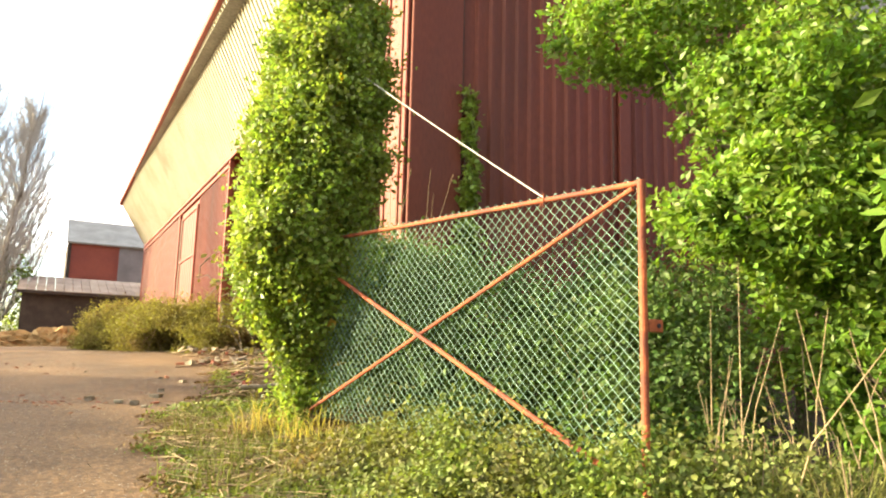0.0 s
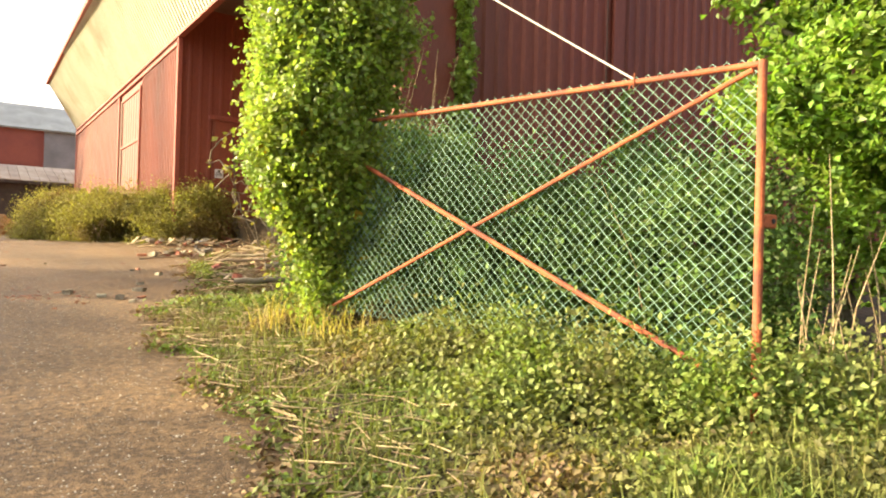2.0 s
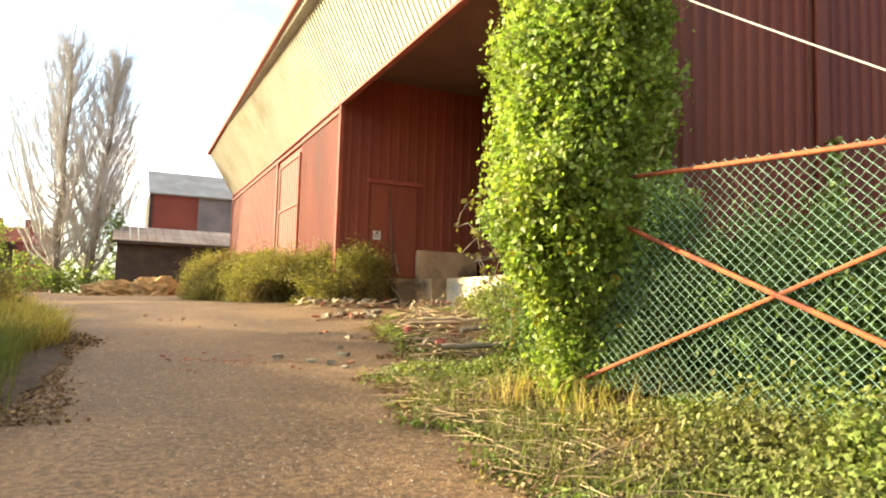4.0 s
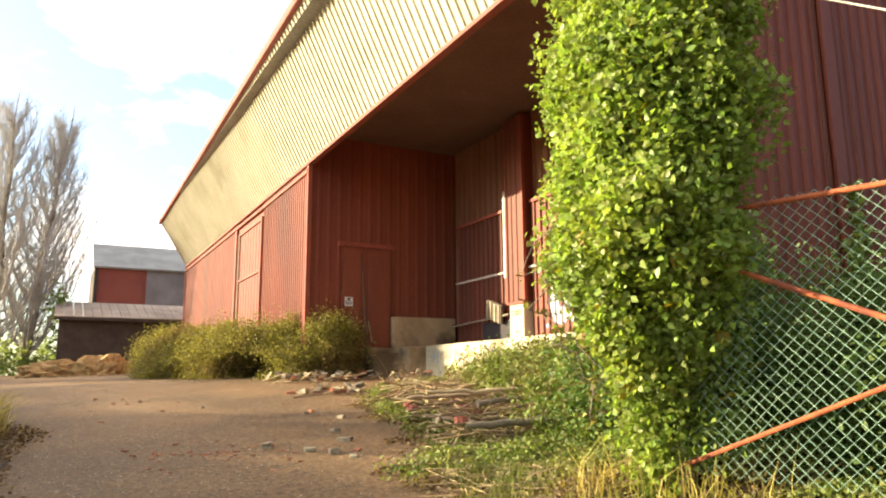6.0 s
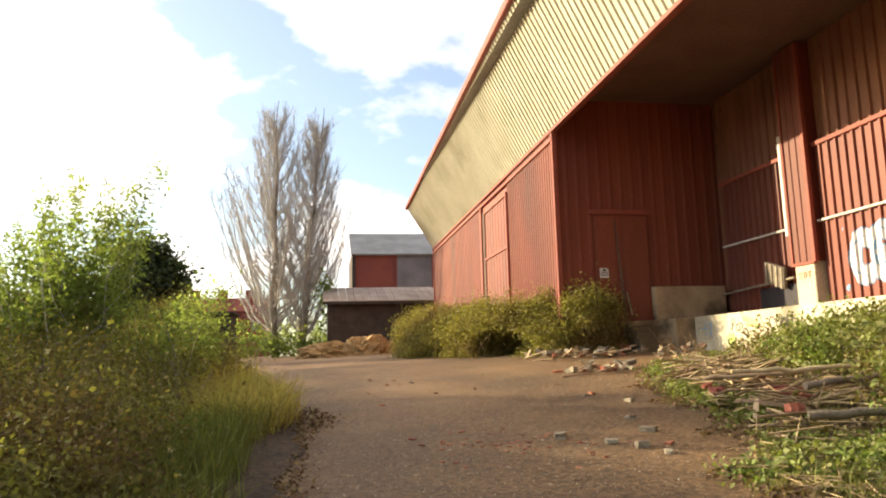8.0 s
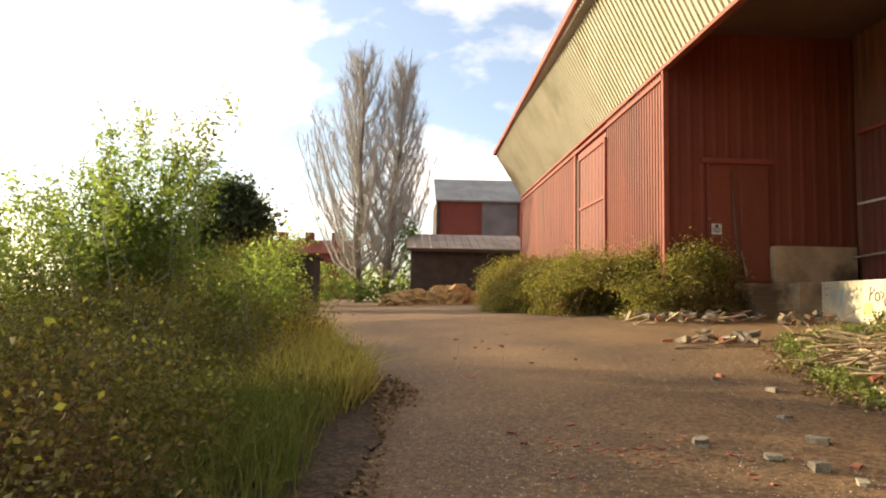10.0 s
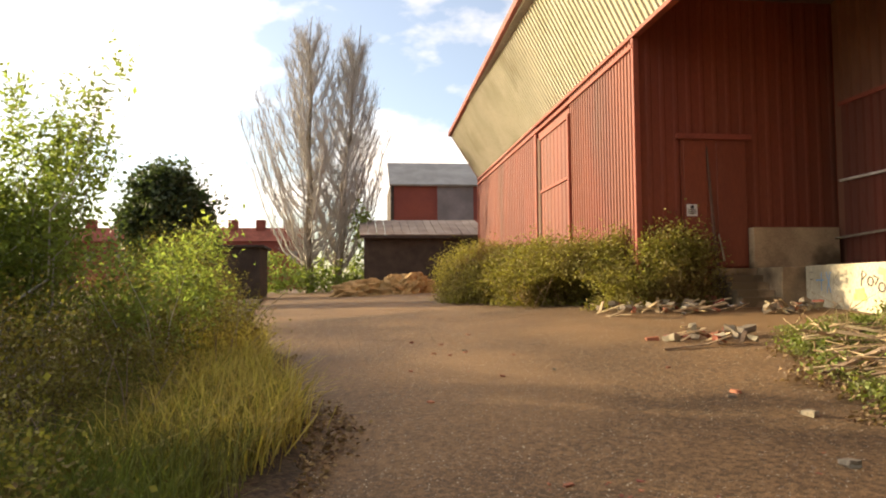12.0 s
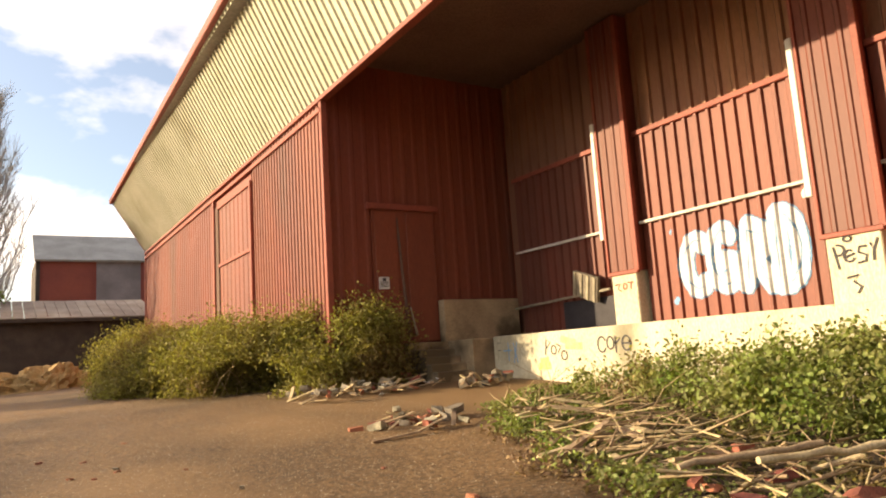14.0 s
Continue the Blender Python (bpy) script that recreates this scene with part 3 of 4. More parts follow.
def spray(name, strokes, width, material, parent, lift, label="", holes=(), gap=0.0):
    """Paint that follows the ribs of the shutter: small cells within reach of the strokes, less the holes."""
    dy, dz = RIB_PITCH / 20, 0.02
    ys, zs = SHUTTER_TOP - np.arange(20, 280) * dy, np.arange(1.05, 3.35, dz)

    def reach(runs):
        cy, cz = np.meshgrid(ys - dy / 2, zs + dz / 2)
        best = np.full(cy.shape, 9.0)
        for run in runs:
            for (y0, z0), (y1, z1) in zip(run, run[1:]):
                q = ((cy - y0) * (y1 - y0) + (cz - z0) * (z1 - z0)) / ((y1 - y0) ** 2 + (z1 - z0) ** 2 + 1e-9)
                q = np.clip(q, 0, 1)
                best = np.minimum(best, np.hypot(cy - y0 - q * (y1 - y0), cz - z0 - q * (z1 - z0)))
        return best

    keep = reach(strokes) < width / 2
    if holes:
        keep &= reach(holes) > gap / 2
    verts, faces = [], []
    for j, i in zip(*np.nonzero(keep)):
        k = len(verts)
        for y, z in ((ys[i], zs[j]), (ys[i] - dy, zs[j]), (ys[i] - dy, zs[j] + dz), (ys[i], zs[j] + dz)):
            verts.append((SHUTTER_X - float(rib_depth(y)) - lift, y, z))
        faces.append((k, k + 1, k + 2, k + 3))
    return raw(name, verts, faces, material, parent, label)


def arc(cy, cz, ry, rz, a0, a1, n=10):
    return [(cy - ry * math.cos(radians(a0 + (a1 - a0) * i / n)), cz + rz * math.sin(radians(a0 + (a1 - a0) * i / n))) for i in range(n + 1)]


tag_big = thing("graffiti", (0, 0, 0), "large white bubble lettering with blue edge sprayed on the shutter", "graffiti")
LETTERS = [
    ([arc(-6.62, 2.15, 0.30, 0.52, 50, 310, 14)], [arc(-6.62, 2.15, 0.30, 0.52, 70, 290, 14)]),
    ([arc(-7.30, 2.2, 0.27, 0.56, 50, 310, 14), [(-7.3, 2.15), (-7.5, 2.1)]], [arc(-7.30, 2.2, 0.27, 0.56, 70, 290, 14)]),
    ([[(-7.78, 1.6), (-7.92, 2.75)], [(-7.92, 2.75), (-8.2, 2.6), (-8.15, 2.2), (-7.9, 2.1)], [(-8.0, 2.1), (-8.3, 1.55)]], [[(-7.8, 1.7), (-7.92, 2.65), (-8.12, 2.55)], [(-8.05, 2.05), (-8.25, 1.65)]]),
    ([[(-8.52, 1.5), (-8.55, 2.85)], arc(-8.62, 2.18, 0.36, 0.68, -90, 90, 12)], [[(-8.52, 1.65), (-8.55, 2.7)], arc(-8.62, 2.18, 0.36, 0.66, -75, 75, 12)]),
]
for k, (body, core) in enumerate(LETTERS):
    letter = spray("letter", body, 0.44, BLUE, tag_big, 0.006 + 0.003 * k, "pale blue edge of a bubble letter")
    spray("fill", body, 0.38, WHITE, letter, 0.020 + 0.003 * k, "white paint", core, 0.035)
spray("dot", [[(-5.98, 2.95), (-6.0, 2.98)]], 0.10, BLUE, tag_big, 0.006)
spray("dot", [[(-5.95, 1.42), (-6.0, 1.46)]], 0.16, BLUE, tag_big, 0.006)
spray("dot", [[(-9.2, 3.1), (-9.25, 3.15)]], 0.16, WHITE, tag_big, 0.006)
tag_wall = thing("graffiti", (0, 0, 0), "small black, lime and yellow sprayed tags on concrete", "graffiti")
paint("lime_patch", [[(-3.55, 0.3), (-3.75, 0.32)], [(-3.5, 0.2), (-3.8, 0.2)]], 0.16, LIME, tag_wall, 3.68)
paint("yellow_patch", [[(-4.3, 0.78), (-4.7, 0.68)], [(-4.45, 0.62), (-4.9, 0.6)]], 0.15, YELLOW, tag_wall, 3.68)
paint("black_tag", [arc(-5.55, 0.6, 0.12, 0.16, 30, 330), arc(-5.8, 0.62, 0.1, 0.13, 0, 360), [(-5.95, 0.42), (-5.95, 0.75), (-6.08, 0.7), (-5.95, 0.6)], arc(-6.25, 0.6, 0.12, 0.15, 0, 360), [(-6.13, 0.6), (-6.37, 0.6)]], 0.035, BLACK, tag_wall, 3.68)
paint("black_tag", [[(-3.7, 0.45), (-3.75, 0.8), (-3.9, 0.72), (-3.75, 0.6)], arc(-4.0, 0.55, 0.09, 0.1, 0, 360), [(-4.15, 0.48), (-4.25, 0.62), (-4.1, 0.68)], arc(-4.35, 0.42, 0.1, 0.1, 0, 360)], 0.03, BLACK, tag_wall, 3.68)
paint("blue_tag", [[(-2.3, 0.35), (-2.3, 0.78)], [(-2.5, 0.78), (-2.65, 0.3)], [(-2.65, 0.78), (-2.5, 0.3)], [(-2.1, 0.6), (-2.4, 0.6)]], 0.03, BLUE, tag_wall, 3.68)
paint("black_tag", [[(-9.78, 1.62), (-9.72, 2.0)], arc(-9.8, 1.94, 0.1, 0.09, -100, 100), arc(-9.98, 2.12, 0.07, 0.05, 0, 360), [(-9.9, 1.8), (-10.06, 1.85)], arc(-9.98, 1.82, 0.09, 0.1, 60, 330), [(-10.28, 1.95), (-10.16, 1.95), (-10.14, 1.86), (-10.27, 1.8), (-10.25, 1.7), (-10.12, 1.68)], [(-10.36, 1.98), (-10.4, 1.86), (-10.48, 2.05)], [(-10.4, 1.86), (-10.38, 1.7)], [(-9.9, 1.45), (-10.1, 1.48), (-10.0, 1.38), (-10.12, 1.28), (-10.05, 1.18)]], 0.036, BLACK, tag_wall, 5.345)

tag_base = thing("graffiti", (0, 0, 0), "faint brown scribble on the concrete pier base", "graffiti")
paint("scribble", [[(-4.45, 1.95), (-4.6, 1.98), (-4.52, 1.85), (-4.62, 1.8)], arc(-4.75, 1.9, 0.06, 0.07, 0, 360), [(-4.85, 1.98), (-5.0, 1.97)], [(-4.93, 1.97), (-4.93, 1.82)]], 0.03, RUST, tag_base, 5.345)
tag_dock = thing("graffiti", (0, 0, 0), "faint grey letters sprayed on the dock face", "graffiti")
paint("letter_stroke", [[(-1.85, 0.4), (-1.85, 0.8)], [(-1.85, 0.8), (-2.0, 0.8)], [(-1.85, 0.62), (-1.97, 0.62)], [(-2.75, 0.78), (-2.75, 0.38)], [(-2.95, 0.78), (-2.75, 0.58), (-2.98, 0.38)]], 0.03, STONE, tag_dock, 3.684)

# ---- the gate, pole and cable ----
P0, P1 = Vector((-2.14, -23.93, 0)), Vector((-2.96, -19.25, 0))
gdir = (P1 - P0).normalized()
GL = (P1 - P0).length
ZT0, ZB0, ZT1, ZB1 = 1.04, -0.98, 1.16, -0.90
gate = thing("chain_link_gate", (0, 0, 0), "rusty orange steel gate with green chain link mesh, overgrown", "gate")


def on_gate(s, z, off=0.0):
    p = P0 + gdir * s
    side = Vector((gdir.y, -gdir.x, 0)) * -off
    return Vector((p.x, p.y, z)) + side


part("post", rod((P0.x, P0.y, -1.55), (P0.x, P0.y, 1.06), 0.029, sides=12), RUST, gate, "thick rusty orange end post")
part("top_rail", rod(on_gate(0, ZT0), on_gate(GL, ZT1), 0.021, sides=10), RUST, gate)
part("hinge_stile", rod(on_gate(GL, ZB1), on_gate(GL, ZT1), 0.021, sides=10), RUST, gate)
part("brace", rod(on_gate(0.05, ZT0 - 0.04, 0.03), on_gate(GL - 0.1, ZB1 + 0.05, 0.03), 0.019, sides=8), RUST, gate)
part("brace", rod(on_gate(0.35, ZB0 + 0.03, 0.05), on_gate(GL - 0.1, ZT1 - 0.25, 0.05), 0.022, sides=8), RUST, gate)
latch = part("latch", box(P0.x + 0.03, P0.x + 0.17, P0.y - 0.02, P0.y + 0.02, -0.02, 0.07, 0.008), RUST, gate, "bright orange latch plate")
part("bolt_hole", rod((P0.x + 0.12, P0.y - 0.03, 0.025), (P0.x + 0.12, P0.y + 0.03, 0.025), 0.016), BLACK, latch)
wires = []
CELL = 0.05


def gate_z(s, f):
    return (ZB0 + (ZB1 - ZB0) * s / GL) * (1 - f) + (ZT0 + 0.05 + (ZT1 - ZT0) * s / GL) * f


N_ROWS = int((ZT0 - ZB0 + 0.05) / (CELL * 0.9))
N_COLS = int(GL / CELL)
for i in range(N_COLS):
    for j in range(N_ROWS):
        s0, s1 = i * CELL, (i + 1) * CELL
        f0, f1 = j / N_ROWS, (j + 1) / N_ROWS
        if (i + j) % 2:
            s0, s1 = s1, s0
        bulge = 0.02 * math.sin(i * 0.21) * math.sin(j * 0.3)
        a, b = on_gate(s0, gate_z(s0, f0), -0.03 + bulge), on_gate(s1, gate_z(s1, f1), -0.03 + bulge)
        wires.append((*a, *b, 0.0028, 0.0028))
mesh_ob = tubes("mesh", wires, WIRE, gate, sides=3, label="green coated chain link mesh")
mesh_ob["kind"] = "stuff"
pole = tagged(link("utility_pole", rod((-2.85, -19.2, -1.6), (-2.85, -19.2, 4.6), 0.13, 0.11, 12), BARK), "timber pole wrapped in ivy", "pole")
cable = thing("stay_cable", (0, 0, 0), "pale taut cable from the pole to the gate", "cable")
ca, cb = on_gate(0.95, 1.09), Vector((-2.8, -19.4, 3.5))
cp = [ca.lerp(cb, i / 10) - Vector((0, 0, 0.02 * math.sin(math.pi * i / 10))) for i in range(11)]
cc = bpy.data.curves.new("strand", "CURVE")
cc.dimensions, cc.bevel_depth, cc.bevel_resolution = "3D", 0.008, 2
spl = cc.splines.new("POLY")
spl.points.add(len(cp) - 1)
for q, p in zip(spl.points, cp):
    q.co = (*p, 1)
cc.materials.append(ROPE)
strand = new("strand", cc)
strand.parent = cable
tubes("tie", [(*(ca + Vector((0.02 * k, 0.03 * k, 0.03))), *(ca + Vector((-0.02, 0.02 * k, -0.08))), 0.006, 0.006) for k in (-1, 1)], RUST, cable)

# ---- foliage ----
ivy = thing("ivy", (-2.95, -19.3, -1.4), "thick bright green ivy column around the pole", "ivy")
ivy_blobs = [(-2.95, -19.1, -1.1, 0.18, 0.18, 0.45, 24), (-2.95, -19.1, -0.55, 0.24, 0.24, 0.4, 44), (-3.0, -19.2, -0.05, 0.4, 0.38, 0.38, 80), (-3.15, -19.3, 0.4, 0.58, 0.55, 0.38, 120), (-3.2, -19.4, 0.9, 0.74, 0.7, 0.42, 170), (-3.45, -19.6, 1.2, 0.58, 0.55, 0.36, 120), (-3.1, -19.35, 1.6, 0.78, 0.76, 0.42, 190), (-3.0, -19.45, 2.1, 0.8, 0.74, 0.42, 180), (-3.2, -19.4, 2.45, 0.68, 0.66, 0.3, 110), (-2.95, -19.3, 2.85, 0.84, 0.82, 0.45, 190), (-2.95, -19.3, 3.45, 0.84, 0.82, 0.5, 190), (-2.9, -19.25, 4.0, 0.75, 0.75, 0.5, 120), (-2.62, -19.3, 0.3, 0.34, 0.34, 0.55, 70), (-2.65, -19.3, -0.45, 0.25, 0.25, 0.45, 40), (-3.5, -19.0, 0.75, 0.36, 0.36, 0.3, 60), (-3.4, -18.95, 1.3, 0.4, 0.4, 0.4, 70), (-3.35, -18.95, 2.4, 0.38, 0.38, 0.7, 80)]
pts = clumps(ivy_blobs, 80, 0.09)
pts = pts - np.array([-2.95, -19.3, -1.4])
leaves("foliage", pts, 0.052, IVY, ivy, up=0.45, long=1.25)
leaves("yellow_leaf", pts[::420], 0.10, YELLOW_LEAF, ivy, label="a few yellowed leaves")["kind"] = "stuff"
stems = []
for k in range(50):
    a, z = rng.uniform(0, 6.28), rng.uniform(2.0, 4.6)
    stems.append((0.16 * math.cos(a), 0.16 * math.sin(a), z, 0.7 * math.cos(a + 0.4), 0.7 * math.sin(a + 0.4), z + rng.uniform(0, 0.5), 0.014, 0.005))
tubes("stem", stems, BARK, ivy)["kind"] = "stuff"

for k in range(4):
    x0, z0, w = 0.55 + 0.06 * k, 2.1 + 0.15 * k, 0.30 + 0.09 * k
    run = [(-x0 - w * math.sin(math.pi * i / 13) + 0.05 * rng.normal(), 0.25 + 0.06 * rng.normal(), z0 - (1.3 - 0.15 * k) * i / 13 + 0.06 * math.sin(i * 2.1 + k)) for i in range(14)]
    tubes("tendril", [(*a, *b, 0.005, 0.005) for a, b in zip(run, run[1:])], BARK, ivy, label="bare brown hanging tendril")
    leaves("tendril_leaf", np.repeat(np.array(run)[1::2], 3, 0) + rng.normal(size=(21, 3)) * 0.04, 0.05, BRAMBLE, ivy)["kind"] = "stuff"
vine = thing("wall_vine", (1.1, S_END - 0.2, 0), "narrow ivy strands climbing the red wall", "ivy")
leaves("foliage", clumps([(0.25, 0, 1.5, 0.35, 0.1, 1.2, 50), (0.2, 0, 3.2, 0.18, 0.08, 1.3, 45), (0.2, 0, 4.6, 0.14, 0.08, 0.9, 26), (4.55, 0, 2.3, 0.25, 0.1, 1.3, 30)], 16, 0.08) , 0.10, IVY, vine)

for vx, vz in ((0.2, 5.3), (0.3, 3.4), (4.55, 3.4)):
    tubes("stem", [(vx + 0.06 * math.sin(i * 1.7), 0.07, -1.4 + (vz + 1.4) * i / 8, vx + 0.06 * math.sin(i * 1.7 + 1.7), 0.07, -1.4 + (vz + 1.4) * (i + 1) / 8, 0.012, 0.01) for i in range(8)], BARK, vine)


def limbs(base, targets, r):
    """Bent limbs from a base to each target."""
    out = []
    for t in targets:
        a, t = Vector(base), Vector(t)
        n, last = 6, Vector(base)
        for i in range(1, n + 1):
            p = a.lerp(t, i / n) + Vector(rng.normal(size=3) * 0.06 * (t - a).length * (i < n)) * 0.5
            out.append((*last, *p, r * (1 - 0.8 * (i - 1) / n), r * (1 - 0.8 * i / n)))
            last = p
    return out


oak = thing("young_oak_tree", (1.2, -22.8, float(ground_z(1.2, -22.8))), "leafy young tree with bright lobed leaves beside the gate", "tree")
ob0 = Vector(oak.location)
oak_blobs = [(1.6, -22.0, 4.0, 2.0, 1.6, 1.1, 190), (0.3, -21.6, 3.7, 1.3, 1.1, 0.6, 80), (1.2, -23.1, 2.6, 1.5, 1.2, 0.9, 170), (0.4, -23.3, 1.3, 0.95, 0.9, 0.8, 120), (1.6, -23.9, 1.6, 1.0, 0.9, 1.3, 150), (0.9, -23.4, 0.2, 0.9, 0.8, 0.7, 90), (2.6, -22.4, 2.2, 1.2, 1.2, 2.0, 170), (0.4, -24.2, -0.5, 0.6, 0.6, 0.6, 60), (-0.35, -23.0, 1.1, 0.45, 0.5, 0.35, 26)]
leaves("crown", clumps(oak_blobs, 66, 0.105) - np.array(ob0), 0.056, OAK, oak, up=0.55, long=1.7)
tubes("limb", [tuple(np.array(s) - np.array([*ob0, *ob0, 0, 0])) for s in limbs((1.2, -22.8, 0.4), [b[:3] for b in oak_blobs], 0.05)], BARK, oak, 6)
part("trunk", rod((0, 0, -0.2), (0.0, 0.0, 2.0), 0.11, 0.07, 10), BARK, oak)

laurel = thing("laurel_bush", (0.6, -25.2, float(ground_z(0.6, -25.2))), "glossy yellow-green laurel bush with long leaves", "bush")
leaves("foliage", clumps([(0.2, -25.0, 0.9, 0.55, 0.5, 0.9, 70), (0.5, -25.2, 2.2, 0.7, 0.6, 0.9, 70)], 14, 0.14) - np.array(laurel.location), 0.10, OAK, laurel, long=2.6)
tubes("stem", [tuple(np.array(s) - np.array([*laurel.location, *laurel.location, 0, 0])) for s in limbs((0.4, -25.1, -1.6), [(0.2, -25, 1.6), (0.6, -25.2, 2.8), (0.0, -24.8, 0.6)], 0.03)], BARK, laurel, 5)

def canes(n, xr, yr, h, lean=0.25):
    out = []
    for _ in range(n):
        x, y = rng.uniform(*xr), rng.uniform(*yr)
        z = float(ground_z(x, y))
        hh = h * rng.uniform(0.4, 1.2)
        d = rng.normal(size=2) * lean
        m = (x + d[0] * hh * 0.4, y + d[1] * hh * 0.4, z + hh * 0.6)
        t = (x + d[0] * hh, y + d[1] * hh, z + hh)
        out += [(x, y, z - 0.03, *m, 0.008, 0.006), (*m, *t, 0.006, 0.0025)]
    return out


backdrop_bush = thing("bramble_thicket", (0.5, -19, -1.3), "dense green brambles between the gate and the red wall", "bramble")
tb = [(-2.15, -23.9, -1.15, 0.45, 0.4, 0.32, 40), (-1.5, -24.3, -1.2, 0.8, 0.5, 0.4, 50), (-2.5, -22.0, -1.1, 0.4, 1.6, 0.28, 90), (-1.9, -18.6, 0.2, 0.8, 0.9, 0.9, 90), (-1.3, -20.4, -0.1, 0.9, 1.3, 0.95, 130), (-0.7, -22.4, -0.3, 0.8, 1.2, 0.9, 110), (0.6, -21.0, 0.3, 1.2, 1.5, 0.9, 110), (-1.6, -18.0, -0.3, 1.2, 1.5, 1.1, 120), (-0.6, -20.0, -0.6, 1.2, 1.6, 1.1, 130), (0.0, -22.0, -0.8, 1.1, 1.4, 0.9, 110), (0.8, -18.0, 0.1, 1.6, 1.5, 1.1, 130), (2.6, -18.5, 0.0, 1.6, 1.5, 1.4, 110), (4.6, -19.0, 0.0, 1.8, 1.6, 1.6, 110), (-0.9, -17.4, 0.5, 0.9, 0.9, 0.8, 60)]
tb += [(-1.7, -18.2, 1.1, 0.8, 0.8, 0.4, 70), (-0.6, -17.6, 1.2, 0.8, 0.7, 0.4, 50)]
leaves("low_foliage", clumps(tb[:3], 84, 0.15) - np.array([0.5, -19, -1.3]), 0.036, COVER, backdrop_bush)
leaves("foliage", clumps(tb[3:], 84, 0.15) - np.array([0.5, -19, -1.3]), 0.042, SHADED_GREEN, backdrop_bush)
tubes("stem", [tuple(np.array(s) - np.array([0.5, -19, -1.3, 0.5, -19, -1.3, 0, 0])) for s in canes(90, (-1.2, 3.0), (-22, -16.5), 1.5, 0.4)], DEADWOOD, backdrop_bush)["kind"] = "stuff"


stalks = thing("dead_stalks", (0, 0, 0), "dry pale dead stalks standing beside the gate post", "stalks")
for _ in range(55):
    tubes("stalk", canes(1, (-1.8, 0.6), (-25.4, -23.6), 1.4), DEADWOOD, stalks)
stalks = thing("dead_stalks", (0, 0, 0), "dry pale stalks standing behind the gate", "stalks")
for _ in range(12):
    tubes("stalk", canes(1, (-1.75, -0.9), (-24.5, -23.5), 1.8, 0.12), DEADWOOD, stalks)
for _ in range(30):
    tubes("stalk", canes(1, (-1.7, -0.5), (-17.8, -16.6), 3.4, 0.16), DEADWOOD, stalks)


def edge_x(y):
    return np.interp(y, [-27, -22.5, -20.2, -18.0, -16.8, -14.4, -11, -7, -5], [-5.3, -4.6, -4.4, -4.3, -4.0, -2.8, -2.2, -0.2, 2.2])


def scatter(n, y0, y1, width, feather=0.5):
    y = rng.uniform(y0, y1, n)
    x = edge_x(y) + rng.uniform(0, 1, n) ** 1.1 * width + 0.18 * np.sin(y * 3.1) + 0.12 * np.sin(y * 7.7) + rng.normal(size=n) * 0.07
    return np.stack([x, y, ground_z(x, y)], 1)


def low_cover(pts, top, per, spread):
    p = np.repeat(pts, per, 0) + rng.normal(size=(len(pts) * per, 3)) * spread
    n2 = 0.5 + 0.5 * np.sin(p[:, 0] * 2.1 + np.sin(p[:, 1] * 1.3) * 2) * np.sin(p[:, 1] * 1.9)
    p[:, 2] = ground_z(p[:, 0], p[:, 1]) + rng.uniform(0.03, 1.0, len(p)) * top * (0.35 + 0.65 * n2)
    return p


cov = low_cover(scatter(3600, -27, -16.4, 4.6), 0.36, 46, 0.13)
ease = np.clip((cov[:, 0] - edge_x(cov[:, 1])) / 1.5, 0.25, 1.7)
cov[:, 2] = ground_z(cov[:, 0], cov[:, 1]) + (cov[:, 2] - ground_z(cov[:, 0], cov[:, 1])) * ease
tagged(leaves("ground_cover", cov, 0.035, COVER, up=0.7), "low green ground cover with dead leaves along the asphalt edge", "ground cover", kind="stuff")
tagged(blades("grass_tufts", scatter(5000, -27, -17.4, 4.2), 0.28, GRASS), "green grass among the ground cover", "grass", kind="stuff")
tagged(blades("rank_grass", scatter(9000, -27, -24.2, 5.5) + np.array([1.4, 0, 0]), 0.5, GRASS), "long green grass below the gate post", "grass", kind="stuff")
tagged(blades("tall_grass", np.array([[x, y, float(ground_z(x, y))] for x, y in zip(rng.uniform(-2.0, 0.8, 2600), rng.uniform(-26.4, -24.4, 2600))]), 0.75, GRASS), "tall fresh grass beside the gate post", "grass", kind="stuff")
tagged(tubes("runner_stems", canes(130, (-4.2, -1.5), (-26, -17.0), 0.2, 1.3), DEADWOOD), "dry bramble runners across the ground cover", "stems", kind="stuff")
tagged(blades("dry_grass", scatter(260, -20.2, -18.6, 0.9) + np.array([0.9, 0, 0]), 0.6, STRAW), "dry straw grass at the foot of the ivy", "grass", kind="stuff")

dock_bramble = thing("bramble_bush", (0.9, -12, -0.3), "low green bramble bush in front of the loading dock", "bramble")
db = [(0.9, -12.2, -0.05, 1.2, 1.6, 0.55, 150), (1.8, -9.6, -0.05, 1.3, 1.6, 0.5, 120), (0.4, -14.2, -0.15, 1.3, 1.3, 0.6, 120), (2.4, -7.3, -0.15, 0.9, 1.2, 0.35, 60), (-1.2, -16.2, -0.4, 1.1, 1.2, 0.8, 120), (2.2, -12.6, 0.1, 1.2, 1.6, 0.6, 110)]
leaves("foliage", clumps(db, 64, 0.13) - np.array([0.9, -12, -0.3]), 0.048, COVER, dock_bramble)
tubes("stem", [tuple(np.array(s) - np.array([0.9, -12, -0.3, 0.9, -12, -0.3, 0, 0])) for s in canes(140, (-0.4, 2.8), (-15, -7), 0.8, 0.7)], DEADWOOD, dock_bramble)["kind"] = "stuff"
sc = scatter(700, -17.2, -5.5, 2.4)
